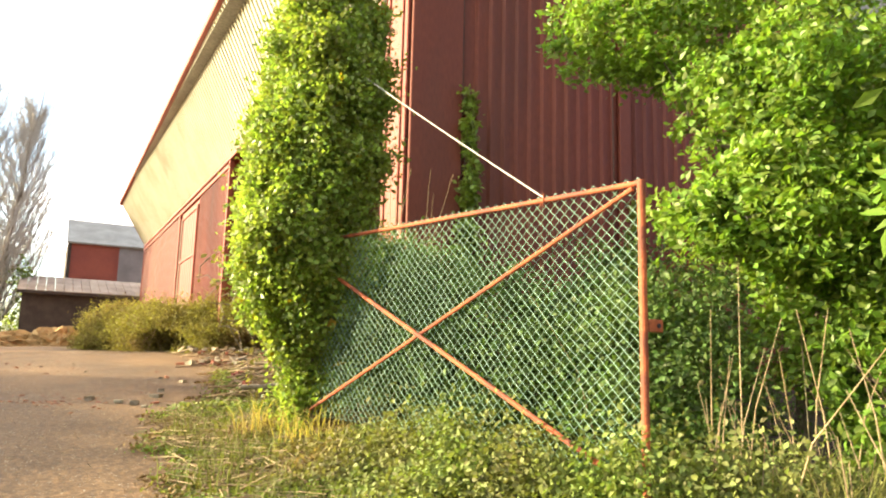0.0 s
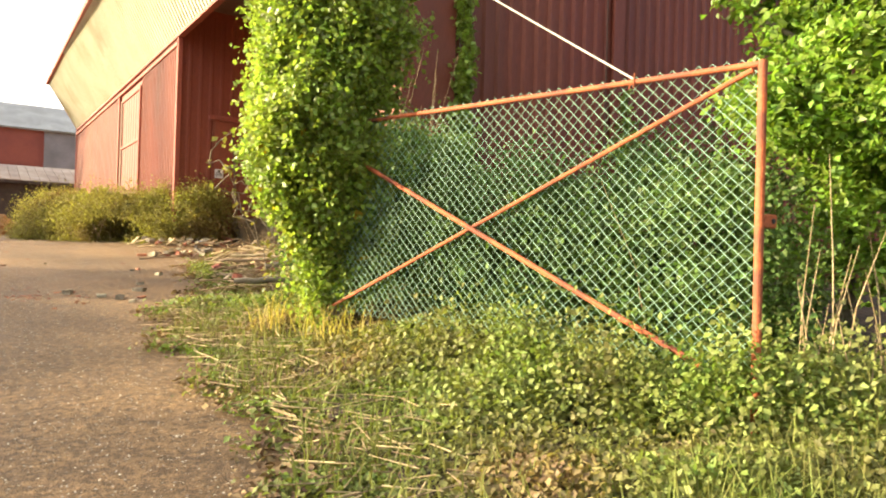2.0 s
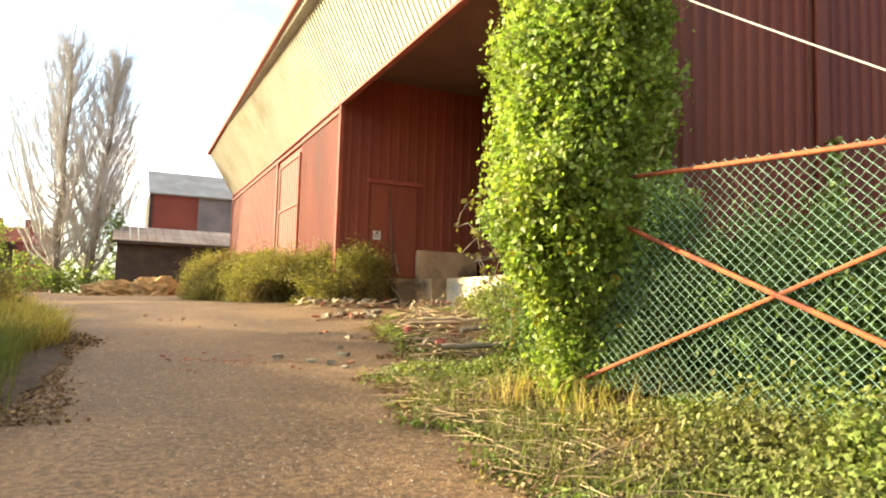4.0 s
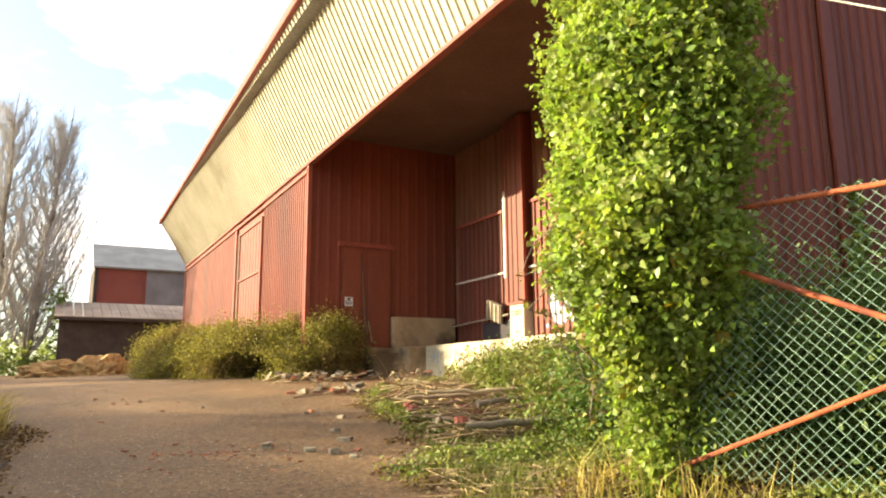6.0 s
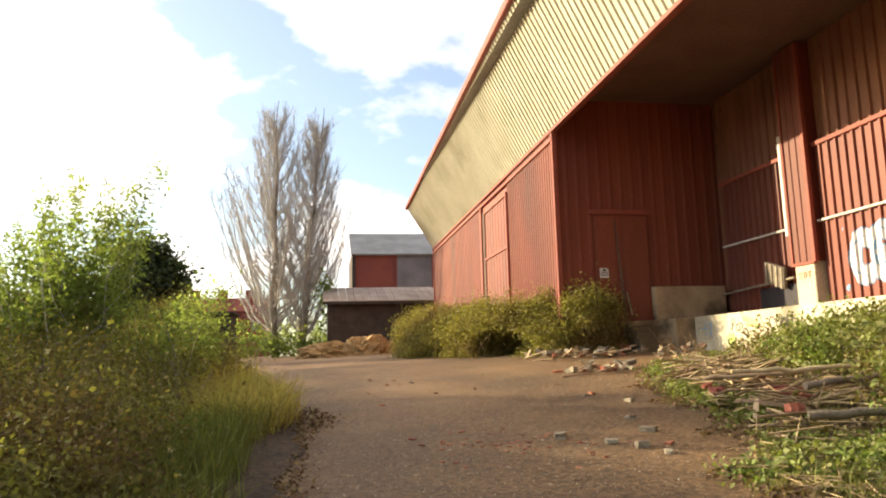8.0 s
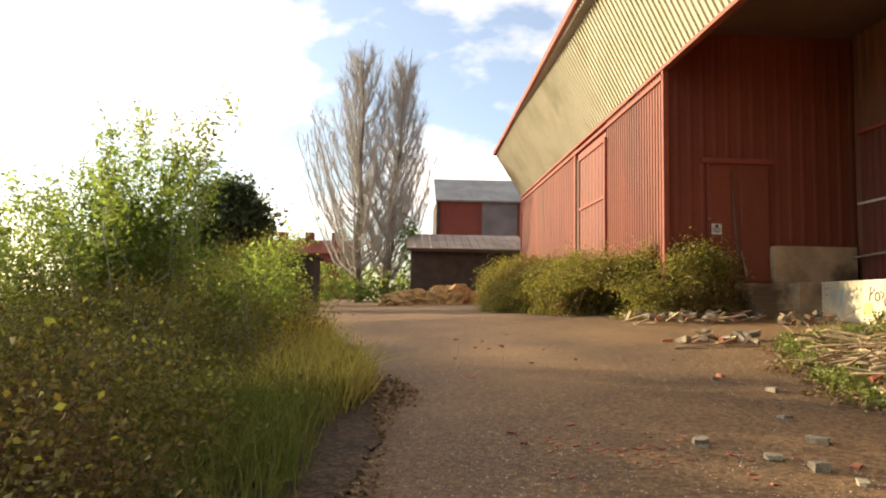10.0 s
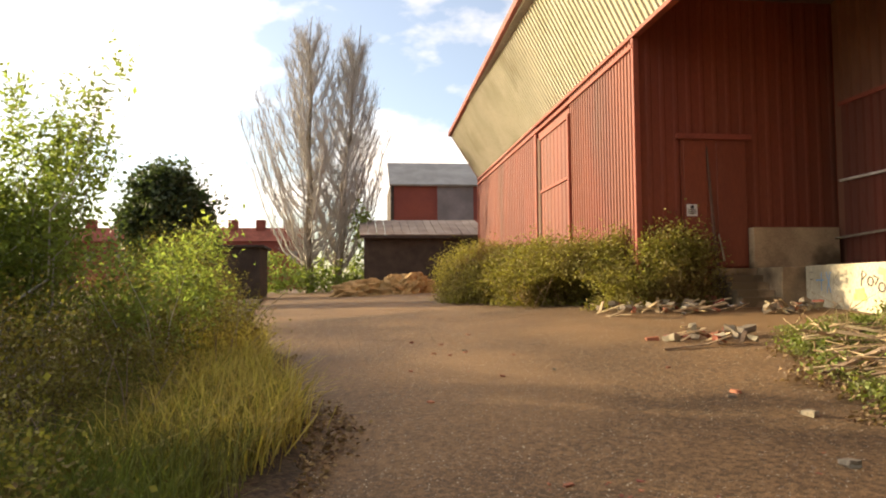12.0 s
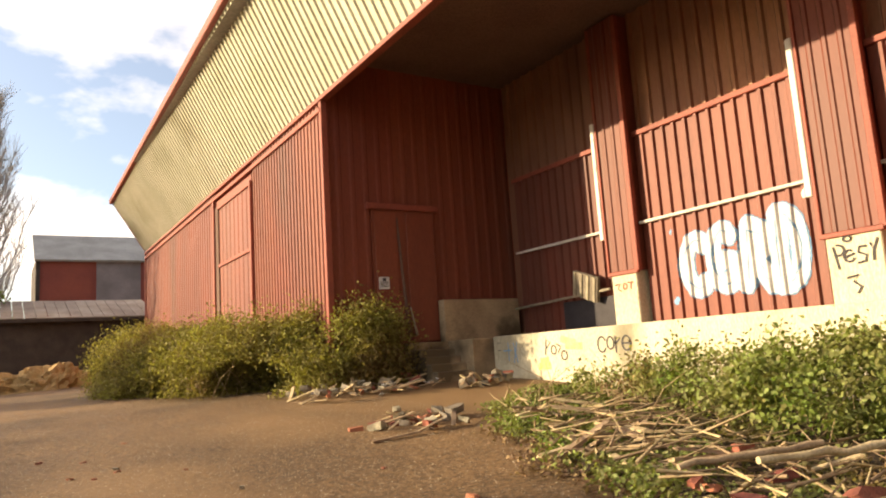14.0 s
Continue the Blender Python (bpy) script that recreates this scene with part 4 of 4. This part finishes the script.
tagged(leaves("ground_cover", low_cover(sc, 0.26, 30, 0.12), 0.042, COVER, up=0.7), "green weeds creeping over the debris", "ground cover", kind="stuff")

front_bush = thing("bramble_bush", (-1.3, 4.5, -0.1), "large brown-green bramble mound against the warehouse wall", "bramble")
fb = [(-1.0, 2.2, 0.45, 1.7, 1.6, 1.3, 260), (0.2, 1.0, 0.75, 1.2, 0.9, 1.3, 200), (0.9, -0.4, 0.7, 1.0, 0.6, 1.3, 150), (-0.4, -0.1, 0.1, 1.5, 0.9, 0.8, 150), (-1.7, 3.9, 0.4, 1.7, 2.0, 1.25, 240), (-2.3, 6.3, 0.45, 1.7, 2.0, 1.2, 220), (-2.5, 9.3, 0.55, 1.8, 2.2, 1.3, 220), (-2.3, 13.0, 0.9, 1.7, 2.6, 1.55, 220), (-3.4, 7.5, 0.2, 1.2, 2.5, 0.6, 120), (-1.3, 3.0, 0.9, 1.6, 2.0, 1.0, 160), (-1.9, 5.2, 0.85, 1.5, 1.8, 1.0, 150), (-2.2, 8.0, 0.9, 1.5, 2.0, 1.0, 140), (-2.3, 11.0, 1.0, 1.5, 2.2, 1.1, 140)]
fp = clumps(fb, 120, 0.22)
# brambles arch over a hollow at the south foot
fp = fp[(((fp - np.array([-2.0, 0.7, 0.25])) / np.array([1.2, 1.5, 0.55])) ** 2).sum(1) > 1]
leaves("foliage", fp - np.array([-1.3, 4.5, -0.1]), 0.052, BRAMBLE, front_bush)
tubes("stem", [tuple(np.array(s) - np.array([-1.3, 4.5, -0.1, -1.3, 4.5, -0.1, 0, 0])) for s in canes(110, (-2.6, 0.4), (1.5, 12), 1.7, 0.7)], DEADWOOD, front_bush)["kind"] = "stuff"

# ---- the verge with shrubs ----


def verge_x(y):
    return np.interp(y, [-24, -17.5, -14, -11.5, -9, -3, 5, 20], [-8.1, -8.1, -8.3, -7.9, -8.6, -9.6, -11, -12.5])


def verge(n, y0, y1, width):
    y = rng.uniform(y0, y1, n)
    x = verge_x(y) - rng.uniform(0, 1, n) * width + rng.normal(size=n) * 0.08
    return np.stack([x, y, ground_z(x, y)], 1)


tagged(blades("verge_grass", verge(12000, -15.5, -5, 2.0) - np.array([0.2, 0, 0]), 0.5, GRASS), "long green grass on the verge", "grass", kind="stuff")
tagged(blades("sparse_grass", verge(4500, -19.5, -13.0, 2.6) - np.array([0.2, 0, 0]), 0.6, GRASS, lean=0.5), "thin green grass among the brambles", "grass", kind="stuff")
tagged(blades("dry_verge_grass", verge(5600, -13.0, -5, 1.3) - np.array([0.1, 0, 0]), 0.64, STRAW, lean=0.6, width=0.016), "golden dry grass along the verge", "grass", kind="stuff")
verge_bramble = thing("bramble_bush", (-11, -12, -0.9), "brown and green bramble mass on the verge", "bramble")
vb = [(-10.4, -15.4, -0.75, 1.5, 2.4, 0.6, 240), (-9.9, -17.5, -0.95, 1.2, 1.4, 0.5, 120), (-11.3, -11.0, -0.5, 1.8, 2.6, 0.85, 300), (-10.4, -7.0, -0.3, 1.4, 2.4, 0.8, 230), (-12.8, -15.5, -0.5, 2.0, 2.5, 0.9, 220), (-12.0, -1.5, 0.0, 2.0, 3.2, 0.95, 190), (-14.0, -7.0, 0.0, 2.2, 3.5, 1.0, 190), (-13.0, 5.0, 0.7, 1.6, 4.0, 1.7, 200), (-15.5, -12.0, 0.2, 2.0, 4.0, 0.9, 160)]
leaves("foliage", clumps(vb, 100, 0.2) - np.array([-11, -12, -0.9]), 0.03, OLIVE, verge_bramble)
tubes("stem", [tuple(np.array(s) - np.array([-11, -12, -0.9, -11, -12, -0.9, 0, 0])) for s in canes(200, (-13, -9.2), (-16, -4), 1.2, 0.5)], BARK, verge_bramble)["kind"] = "stuff"
shrub = thing("tall_shrub", (-12.0, -8.5, -0.7), "tall thin shrub with feathery grey-green shoots", "shrub")
sx = []
sb = []
for k in range(46):
    bx, by = -12.3 + rng.normal() * 0.55, -8.5 + rng.normal() * 0.5
    tx, ty, tz = bx + rng.normal() * 0.75, by + rng.normal() * 0.7, rng.uniform(1.2, 2.7) + 0.8 * (k % 6 == 0)
    sx += limbs((bx, by, -0.6), [(tx, ty, tz)], 0.02)
    for q in range(9):
        f = 0.42 + 0.072 * q
        w = 0.26 * (1.15 - f) + 0.05
        sb.append((bx + (tx - bx) * f, by + (ty - by) * f, -0.6 + (tz + 0.6) * f, w, w, 0.16, 4))
sb += [(-12.6, -8.2, 0.4, 1.1, 1.0, 0.8, 36), (-14.6, -9.0, 0.4, 1.3, 1.2, 0.9, 70)]
so = np.array([-12.0, -8.5, -0.7])
tubes("stem", [tuple(np.array(s) - np.array([*so, *so, 0, 0])) for s in sx], TWIG, shrub)
leaves("foliage", clumps(sb, 14, 0.11) - so, 0.042, SHRUB, shrub, long=2.2)
low_shrub = thing("green_shrub", (-10.2, -9.0, -0.7), "fresh green shrub with upright shoots", "shrub")
leaves("foliage", clumps([(-10.2, -8.4, 0.3, 0.8, 1.0, 0.7, 70), (-9.9, -7.6, 0.9, 0.5, 0.6, 0.55, 30), (-12.2, -13.0, 0.75, 0.4, 0.4, 0.4, 26), (-11.6, -8.5, 0.7, 1.0, 1.0, 0.8, 50)], 40, 0.16) - np.array([-10.2, -9.0, -0.7]), 0.044, SHRUB, low_shrub, long=1.8)

# only the north end is in view; the rest is added to block low sun
shading_thicket = thing("bramble_thicket", (-15.6, -10.0, -0.7), "tall thicket, mostly out of view, added to shade the verge", "bramble")
leaves("foliage", clumps([(-15.4, -13.0, 0.5, 1.2, 1.8, 1.2, 130), (-15.8, -10.0, 0.7, 1.2, 1.8, 1.3, 130), (-16.2, -6.6, 0.8, 1.3, 2.0, 1.3, 130), (-15.2, -16.2, 0.3, 1.2, 1.8, 1.2, 130)], 60, 0.24) - np.array([-15.6, -10.0, -0.7]), 0.06, SHRUB, shading_thicket)
tubes("stem", [tuple(np.array(s) - np.array([-15.6, -10.0, -0.7, -15.6, -10.0, -0.7, 0, 0])) for s in canes(60, (-16.4, -14.8), (-17, -5), 1.8, 0.3)], BARK, shading_thicket)["kind"] = "stuff"

tubes("stem", [tuple(np.array(s) - np.array([-10.2, -9.0, -0.7, -10.2, -9.0, -0.7, 0, 0])) for s in canes(40, (-11.6, -9.7), (-9.2, -7.2), 1.5, 0.25)], TWIG, low_shrub)["kind"] = "stuff"

evergreen = thing("evergreen_tree", (-15.9, 14.0, 0.0), "dark rounded evergreen tree beyond the verge", "tree")
leaves("crown", clumps([(-15.9, 14, 3.4, 1.7, 1.8, 1.7, 170), (-16.5, 14, 4.9, 0.9, 1.0, 1.1, 60), (-15.1, 14, 4.1, 1.0, 1.1, 0.9, 60), (-15.5, 14, 5.2, 0.6, 0.7, 0.8, 30), (-17.0, 14, 3.2, 0.9, 0.9, 0.9, 50), (-15.9, 14, 1.8, 1.9, 1.6, 1.4, 110)], 26, 0.3) - np.array([-15.9, 14, 0]), 0.17, DARKLEAF, evergreen)
part("trunk", rod((0, 0, -0.3), (0, 0, 4.5), 0.2, 0.08), BARK, evergreen)


def poplar(at, height, radius, lean, label):
    """A bare upright tree: trunk, steep curving limbs, side shoots and fine twigs."""
    base = Vector((*at, float(ground_z(*at))))
    ob = thing("bare_poplar_tree", base, label, "tree", "bare trees")
    n = 14
    spine = [Vector((lean * (i / n) ** 1.3 + 0.1 * math.sin(i * 1.3 + at[0]), 0.12 * math.cos(i * 1.7), height * i / n - 0.3 * (i == 0))) for i in range(n + 1)]
    thick = [0.36 * (1 - i / n) ** 1.1 + 0.02 for i in range(n + 1)]
    tubes("trunk", [(*spine[i], *spine[i + 1], thick[i], thick[i + 1]) for i in range(n)], BARK, ob, 8)
    limb, shoot, twigs = [], [], []
    for k in range(78):
        f = 0.07 + 0.80 * (k / 78) ** 1.35
        i = int(f * n)
        a = spine[i].lerp(spine[i + 1], f * n - i)
        q = k * 2.4 + rng.normal() * 0.4
        d = Vector((math.cos(q), math.sin(q), 0))
        reach = radius * np.interp(f, [0, 0.15, 0.4, 0.75, 1], [0.7, 1.0, 0.66, 0.26, 0.06]) * rng.uniform(0.75, 1.15)
        rise = min(reach * rng.uniform(1.2, 1.9) + 0.6, (1.0 - f) * height * 0.8)
        r, c, m = 0.075 * (1.08 - f), a, 7
        for j in range(1, m + 1):
            e = a + d * reach * (j / m) ** 0.7 + Vector((0, 0, rise * (j / m) ** 1.3)) + Vector(rng.normal(size=3)) * 0.07
            limb.append((*c, *e, r * (1 - 0.8 * (j - 1) / m) + 0.008, r * (1 - 0.8 * j / m) + 0.008))
            for w in range(4):
                s = c.lerp(e, rng.uniform())
                o = Vector((rng.normal() * 0.30 + d.x * 0.3, rng.normal() * 0.30 + d.y * 0.3, rng.uniform(0.6, 1.2))) * rng.uniform(0.7, 1.5)
                shoot.append((*s, *(s + o), 0.02, 0.008))
                for v in range(3):
                    s2 = s + o * rng.uniform(0.3, 0.8)
                    twigs.append((*s2, *(s2 + Vector((rng.normal() * 0.22, rng.normal() * 0.22, rng.uniform(0.3, 0.8)))), 0.011, 0.005))
            c = e
    tubes("limb", limb, TWIG, ob, 4)
    tubes("side_shoot", shoot, TWIG, ob, 3)["kind"] = "stuff"
    tubes("twig", twigs, TWIG, ob, 3)["kind"] = "stuff"


poplar((-11.25, 35.0), 20.6, 5.0, 0.2, "tall bare poplar with a broad fan of pale twigs")
poplar((-9.1, 35.6), 20.2, 3.7, 1.7, "slimmer leaning bare poplar standing close to its neighbour")

# ---- distance ----
shed = thing("low_shed", (-7.4, 29, 0.4), "low dark shed with a pale ribbed roof", "shed")
part("wall", box(0.2, 8.5, 0.3, 5.0, -0.4, 3.55), SHEDWALL, shed)
for i in range(15):
    rb2 = box(0, 0.54, 0, 5.6, 0, 0.06)
    bmesh.ops.transform(rb2, matrix=Matrix.Translation((-0.1 + 0.57 * i, -0.25, 3.6)) @ Matrix.Rotation(radians(15), 4, "X"), verts=rb2.verts)
    part("roof_sheet", rb2, SHEDROOF, shed)
part("fascia_board", box(-0.1, 8.5, -0.32, -0.26, 3.42, 3.6), SHEDWALL, shed)
barn = thing("far_barn", (-4.0, 60, 0.8), "distant red barn with grey door and pale roof", "barn")
part("wall", box(0.2, 16, 0, 10, -0.5, 11.0), FARRED, barn)
part("gable_edge", box(-0.15, 0.2, -0.1, 10, -0.5, 11.2), SHEDWALL, barn)
part("door", box(5.0, 9.0, -0.08, -0.01, 7.0, 11.0), FARGREY, barn)
part("panel", box(0.5, 4.6, -0.06, -0.01, 7.3, 10.9), FARRED, barn)
rb3 = box(-0.3, 16, 0, 7, 0, 0.2)
bmesh.ops.transform(rb3, matrix=Matrix.Translation((0, -0.4, 10.9)) @ Matrix.Rotation(radians(29), 4, "X"), verts=rb3.verts)
part("roof", rb3, ROOF, barn)
part("sill", box(0.2, 16, -0.15, -0.02, 6.6, 6.9), SHEDWALL, barn)


def mound(name, at, rx, ry, h, material, label, category):
    bm = bmesh.new()
    bmesh.ops.create_icosphere(bm, subdivisions=5, radius=1)
    for v in bm.verts:
        d = v.co.copy()
        k = 1 + 0.28 * noise.fractal(d * 2.5 + Vector(at), 0.8, 2.1, 5)
        v.co = Vector((d.x * rx * k, d.y * ry * k, max(-0.15, d.z * h * k)))
    ob = link(name, bm, material)
    ob.location = at
    return tagged(ob, label, category)


mound("soil_heap", (-4.9, 20.0, 0.15), 1.5, 1.0, 1.15, HEAP, "heap of light brown soil and rubble", "soil heap")
mound("soil_heap", (-7.2, 20.4, 0.15), 1.9, 0.9, 0.75, HEAP, "low heap of light brown soil", "soil heap")
hedge = thing("hedge", (-14, 27, 0.3), "pale green undergrowth behind the bare trees", "hedge")
leaves("foliage", clumps([(-14, 34, 1.5, 3.0, 1.5, 1.6, 110), (-9.5, 31, 1.0, 2.4, 1.0, 1.0, 80), (-9.5, 42, 1.8, 3.0, 1.2, 1.8, 80), (-7.0, 33, 3.5, 1.0, 1.0, 3.0, 40)], 22, 0.3) - np.array([-14, 27, 0.3]), 0.16, SHRUB, hedge)
black_shed = tagged(link("dark_hut", box(-16.2, -12.8, 21.0, 24.0, 0, 2.75, 0.03), SHEDWALL), "dark low hut behind the verge", "hut")
part("roof", box(-16.4, -12.6, 20.8, 24.2, 2.75, 2.9, 0.02), SHEDWALL, black_shed)
terrace = thing("terraced_houses", (-60, 130, 0.8), "distant red terraced houses with chimneys", "house")
part("wall", box(-10, 42, 0, 9, -1, 9.5), FARRED, terrace)
rb4 = bmesh.new()
tv = [rb4.verts.new(p) for p in ((-10, -0.5, 9.5), (42, -0.5, 9.5), (42, 9.5, 9.5), (-10, 9.5, 9.5), (-10, 4.5, 12.6), (42, 4.5, 12.6))]
for q in ((0, 1, 5, 4), (2, 3, 4, 5), (1, 2, 5), (3, 0, 4), (0, 3, 2, 1)):
    rb4.faces.new([tv[i] for i in q])
part("roof", rb4, TILE, terrace)
for i in range(9):
    part("chimney", box(-8 + 5.6 * i, -6.2 + 5.6 * i, 3.4, 5.4, 11.0, 14.2, 0.05), TILE, terrace)
    part("window", box(-6.5 + 5.6 * i, -4.8 + 5.6 * i, -0.06, -0.01, 5.5, 7.5), FARGREY, terrace)

# ---- debris ----
def chunk(seed, sx, sy, sz, rough=0.25):
    """The mesh of a broken lump."""
    r = random.Random(seed)
    bm = bmesh.new()
    bmesh.ops.create_cube(bm, size=1.0)
    bmesh.ops.subdivide_edges(bm, edges=bm.edges[:], cuts=1, use_grid_fill=True)
    for v in bm.verts:
        v.co = Vector((v.co.x * sx * (1 + rough * r.uniform(-1, 1)), v.co.y * sy * (1 + rough * r.uniform(-1, 1)), v.co.z * sz * (1 + rough * r.uniform(-1, 1))))
    me = bpy.data.meshes.new("chunk")
    bm.to_mesh(me)
    bm.free()
    return me


CHUNKS = {}
for kind, material, dims in (("brick", BRICK, (0.21, 0.10, 0.065)), ("rubble_stone", STONE, (0.22, 0.16, 0.10)), ("tile_piece", BRICK, (0.10, 0.06, 0.025)), ("plank", PLANK, (0.7, 0.065, 0.025)), ("litter_scrap", WHITE, (0.12, 0.08, 0.02))):
    CHUNKS[kind] = []
    for s in range(4):
        me = chunk(s + len(kind), *dims, 0.08 if kind == "plank" else 0.22)
        me.materials.append(material)
        CHUNKS[kind].append(me)
TEXT = {"brick": ("broken red brick lying on the asphalt", "brick"), "rubble_stone": ("grey lump of broken concrete on the ground", "rubble"), "tile_piece": ("small red fragment of crushed brick", "brick fragment"), "plank": ("weathered broken plank in the debris", "plank"), "litter_scrap": ("white scrap of litter on the ground", "litter")}


def drop(kind, x, y, scale=1.0, lift=0.0, tilt=8.0, turn=None):
    ob = new(kind, random.choice(CHUNKS[kind]))
    h = {"brick": 0.032, "rubble_stone": 0.05, "tile_piece": 0.012, "plank": 0.015, "litter_scrap": 0.01}[kind] * scale
    ob.matrix_world = pose(x, y, float(ground_z(x, y)) + h * 0.8 + lift, random.uniform(-tilt, tilt), random.uniform(-tilt, tilt), random.uniform(0, 360) if turn is None else turn) @ Matrix.Scale(scale, 4)
    return tagged(ob, *TEXT[kind], group=kind + " scatter")


for x, y, k, s in ((-3.35, -11.1, "brick", 1.0), (-3.2, -12.2, "rubble_stone", 1.0), (-4.4, -15.2, "rubble_stone", 1.2), (-4.1, -15.2, "brick", 1.0), (-5.0, -14.4, "rubble_stone", 1.2), (-5.2, -14.7, "plank", 0.4), (-3.5, -11.3, "rubble_stone", 0.6), (-1.1, -6.6, "brick", 1.2), (-5.7, -6.4, "rubble_stone", 0.5), (-7.6, -9.2, "litter_scrap", 1.0), (-8.3, -12.5, "litter_scrap", 1.2), (-8.2, -12.0, "litter_scrap", 0.8), (-8.5, -14.3, "litter_scrap", 1.6), (-8.0, -12.4, "plank", 0.7), (-4.8, -8.9, "rubble_stone", 0.5), (-4.6, -14.9, "rubble_stone", 0.9), (-4.0, -14.5, "rubble_stone", 1.3), (-4.3, -15.6, "rubble_stone", 0.8), (-3.8, -13.6, "rubble_stone", 1.0)):
    drop(k, x, y, s * 0.62)
for i in range(130):
    drop("tile_piece", -5.4 + random.gauss(0, 0.6), -14.3 + random.gauss(0, 0.5), random.uniform(0.15, 0.7))
for i in range(16):
    drop("tile_piece", random.uniform(-7, -3), random.uniform(-16, -4), random.uniform(0.4, 1.0))
for i in range(34):
    drop(random.choice(["brick", "rubble_stone", "plank"]), -1.3 + random.gauss(0, 0.5), -6.5 + random.gauss(0, 0.5), random.uniform(0.6, 1.2), random.uniform(0, 0.1), 20)
for i in range(130):
    x, y = random.uniform(-1.6, 2.0) if i < 100 else random.uniform(2.0, 3.3), random.uniform(-2.4, -0.5)
    drop(random.choice(["brick", "rubble_stone", "plank", "plank", "plank", "litter_scrap"]), x, y if x < 1.9 else min(y, -2.9), random.uniform(0.5, 1.3), random.uniform(0, 0.2), 28)
for i in range(60):
    y = random.uniform(-15.5, -8.5)
    drop(random.choice(["plank", "plank", "plank", "plank", "brick"]), float(edge_x(y)) + random.uniform(0.1, 1.9), y, random.uniform(0.6, 1.6), random.uniform(0, 0.25), 16)


def log(a, b, r, material, label):
    a, b = Vector(a), Vector(b)
    c = bpy.data.curves.new("log", "CURVE")
    c.dimensions, c.bevel_depth, c.bevel_resolution, c.use_fill_caps = "3D", r, 2, True
    s = c.splines.new("POLY")
    s.points.add(8)
    for i, q in enumerate(s.points):
        q.co = (*(a.lerp(b, i / 8) + Vector(rng.normal(size=3)) * 0.012), 1)
        q.radius = rng.uniform(0.8, 1.1)
    c.materials.append(material)
    return tagged(new("log", c), label, "log", "logs")


log((-2.15, -13.2, -0.36), (-0.6, -13.7, -0.30), 0.034, PLANK, "pale barkless log lying on the brush pile")
log((-2.1, -12.4, -0.45), (-0.8, -12.9, -0.40), 0.035, PLANK, "bleached white timber in the brush pile")
log((-1.9, -14.4, -0.5), (-0.2, -14.2, -0.40), 0.045, BARK, "dark log half buried in the brush pile")
log((-2.9, -15.8, -0.72), (-1.7, -16.2, -0.66), 0.045, BARK, "dark log at the asphalt edge")
bs = []
for i in range(620):
    y = rng.uniform(-16.0, -7.5)
    x = float(edge_x(y)) + rng.uniform(0, 2.2)
    z = float(ground_z(x, y)) + rng.uniform(0.03, 0.32)
    a = rng.uniform(-1.3, 1.7)
    L = rng.uniform(0.25, 0.9)
    bs.append((x, y, z, x + L * math.cos(a), y + L * math.sin(a) * 0.7, z + rng.normal() * 0.10, rng.uniform(0.006, 0.022), 0.005))
tagged(tubes("brush_pile", bs, DEADWOOD, sides=4), "tangle of dry cut branches along the asphalt edge", "branches", kind="stuff")
gv = rng.uniform([-9, -26], [0, 4], (60000, 2))
gp = np.stack([gv[:, 0], gv[:, 1], ground_z(gv[:, 0], gv[:, 1]) + 0.016], 1)
tagged(leaves("gravel", gp, 0.014, GRAVEL, up=3.0, long=1.2), "fine pale gravel strewn on the asphalt", "gravel", kind="stuff")


lit = scatter(9500, -26, -8, 1.5) + np.array([-0.28, 0, 0.03])
tagged(leaves("leaf_litter", lit, 0.042, LITTER, up=1.4), "brown dead leaves along the edge of the asphalt", "leaf litter", kind="stuff")
lt = []
for _ in range(900):
    y = rng.uniform(-25, -16)
    x = float(edge_x(y)) + rng.uniform(-0.15, 1.2)
    a, L = rng.uniform(0, 6.28), rng.uniform(0.1, 0.45)
    z = float(ground_z(x, y)) + rng.uniform(0.02, 0.14)
    lt.append((x, y, z, x + L * math.cos(a), y + L * math.sin(a), z + rng.normal() * 0.03, 0.005, 0.003))
tagged(tubes("twig_litter", lt, DEADWOOD, sides=4), "thin dry twigs lying along the asphalt edge", "twigs", kind="stuff")
vl = verge(9000, -18, -6, 1.3) + np.array([0.42, 0, 0.03])
tagged(leaves("leaf_litter", vl, 0.036, LITTER, up=1.4), "brown dead leaves along the verge", "leaf litter", kind="stuff")
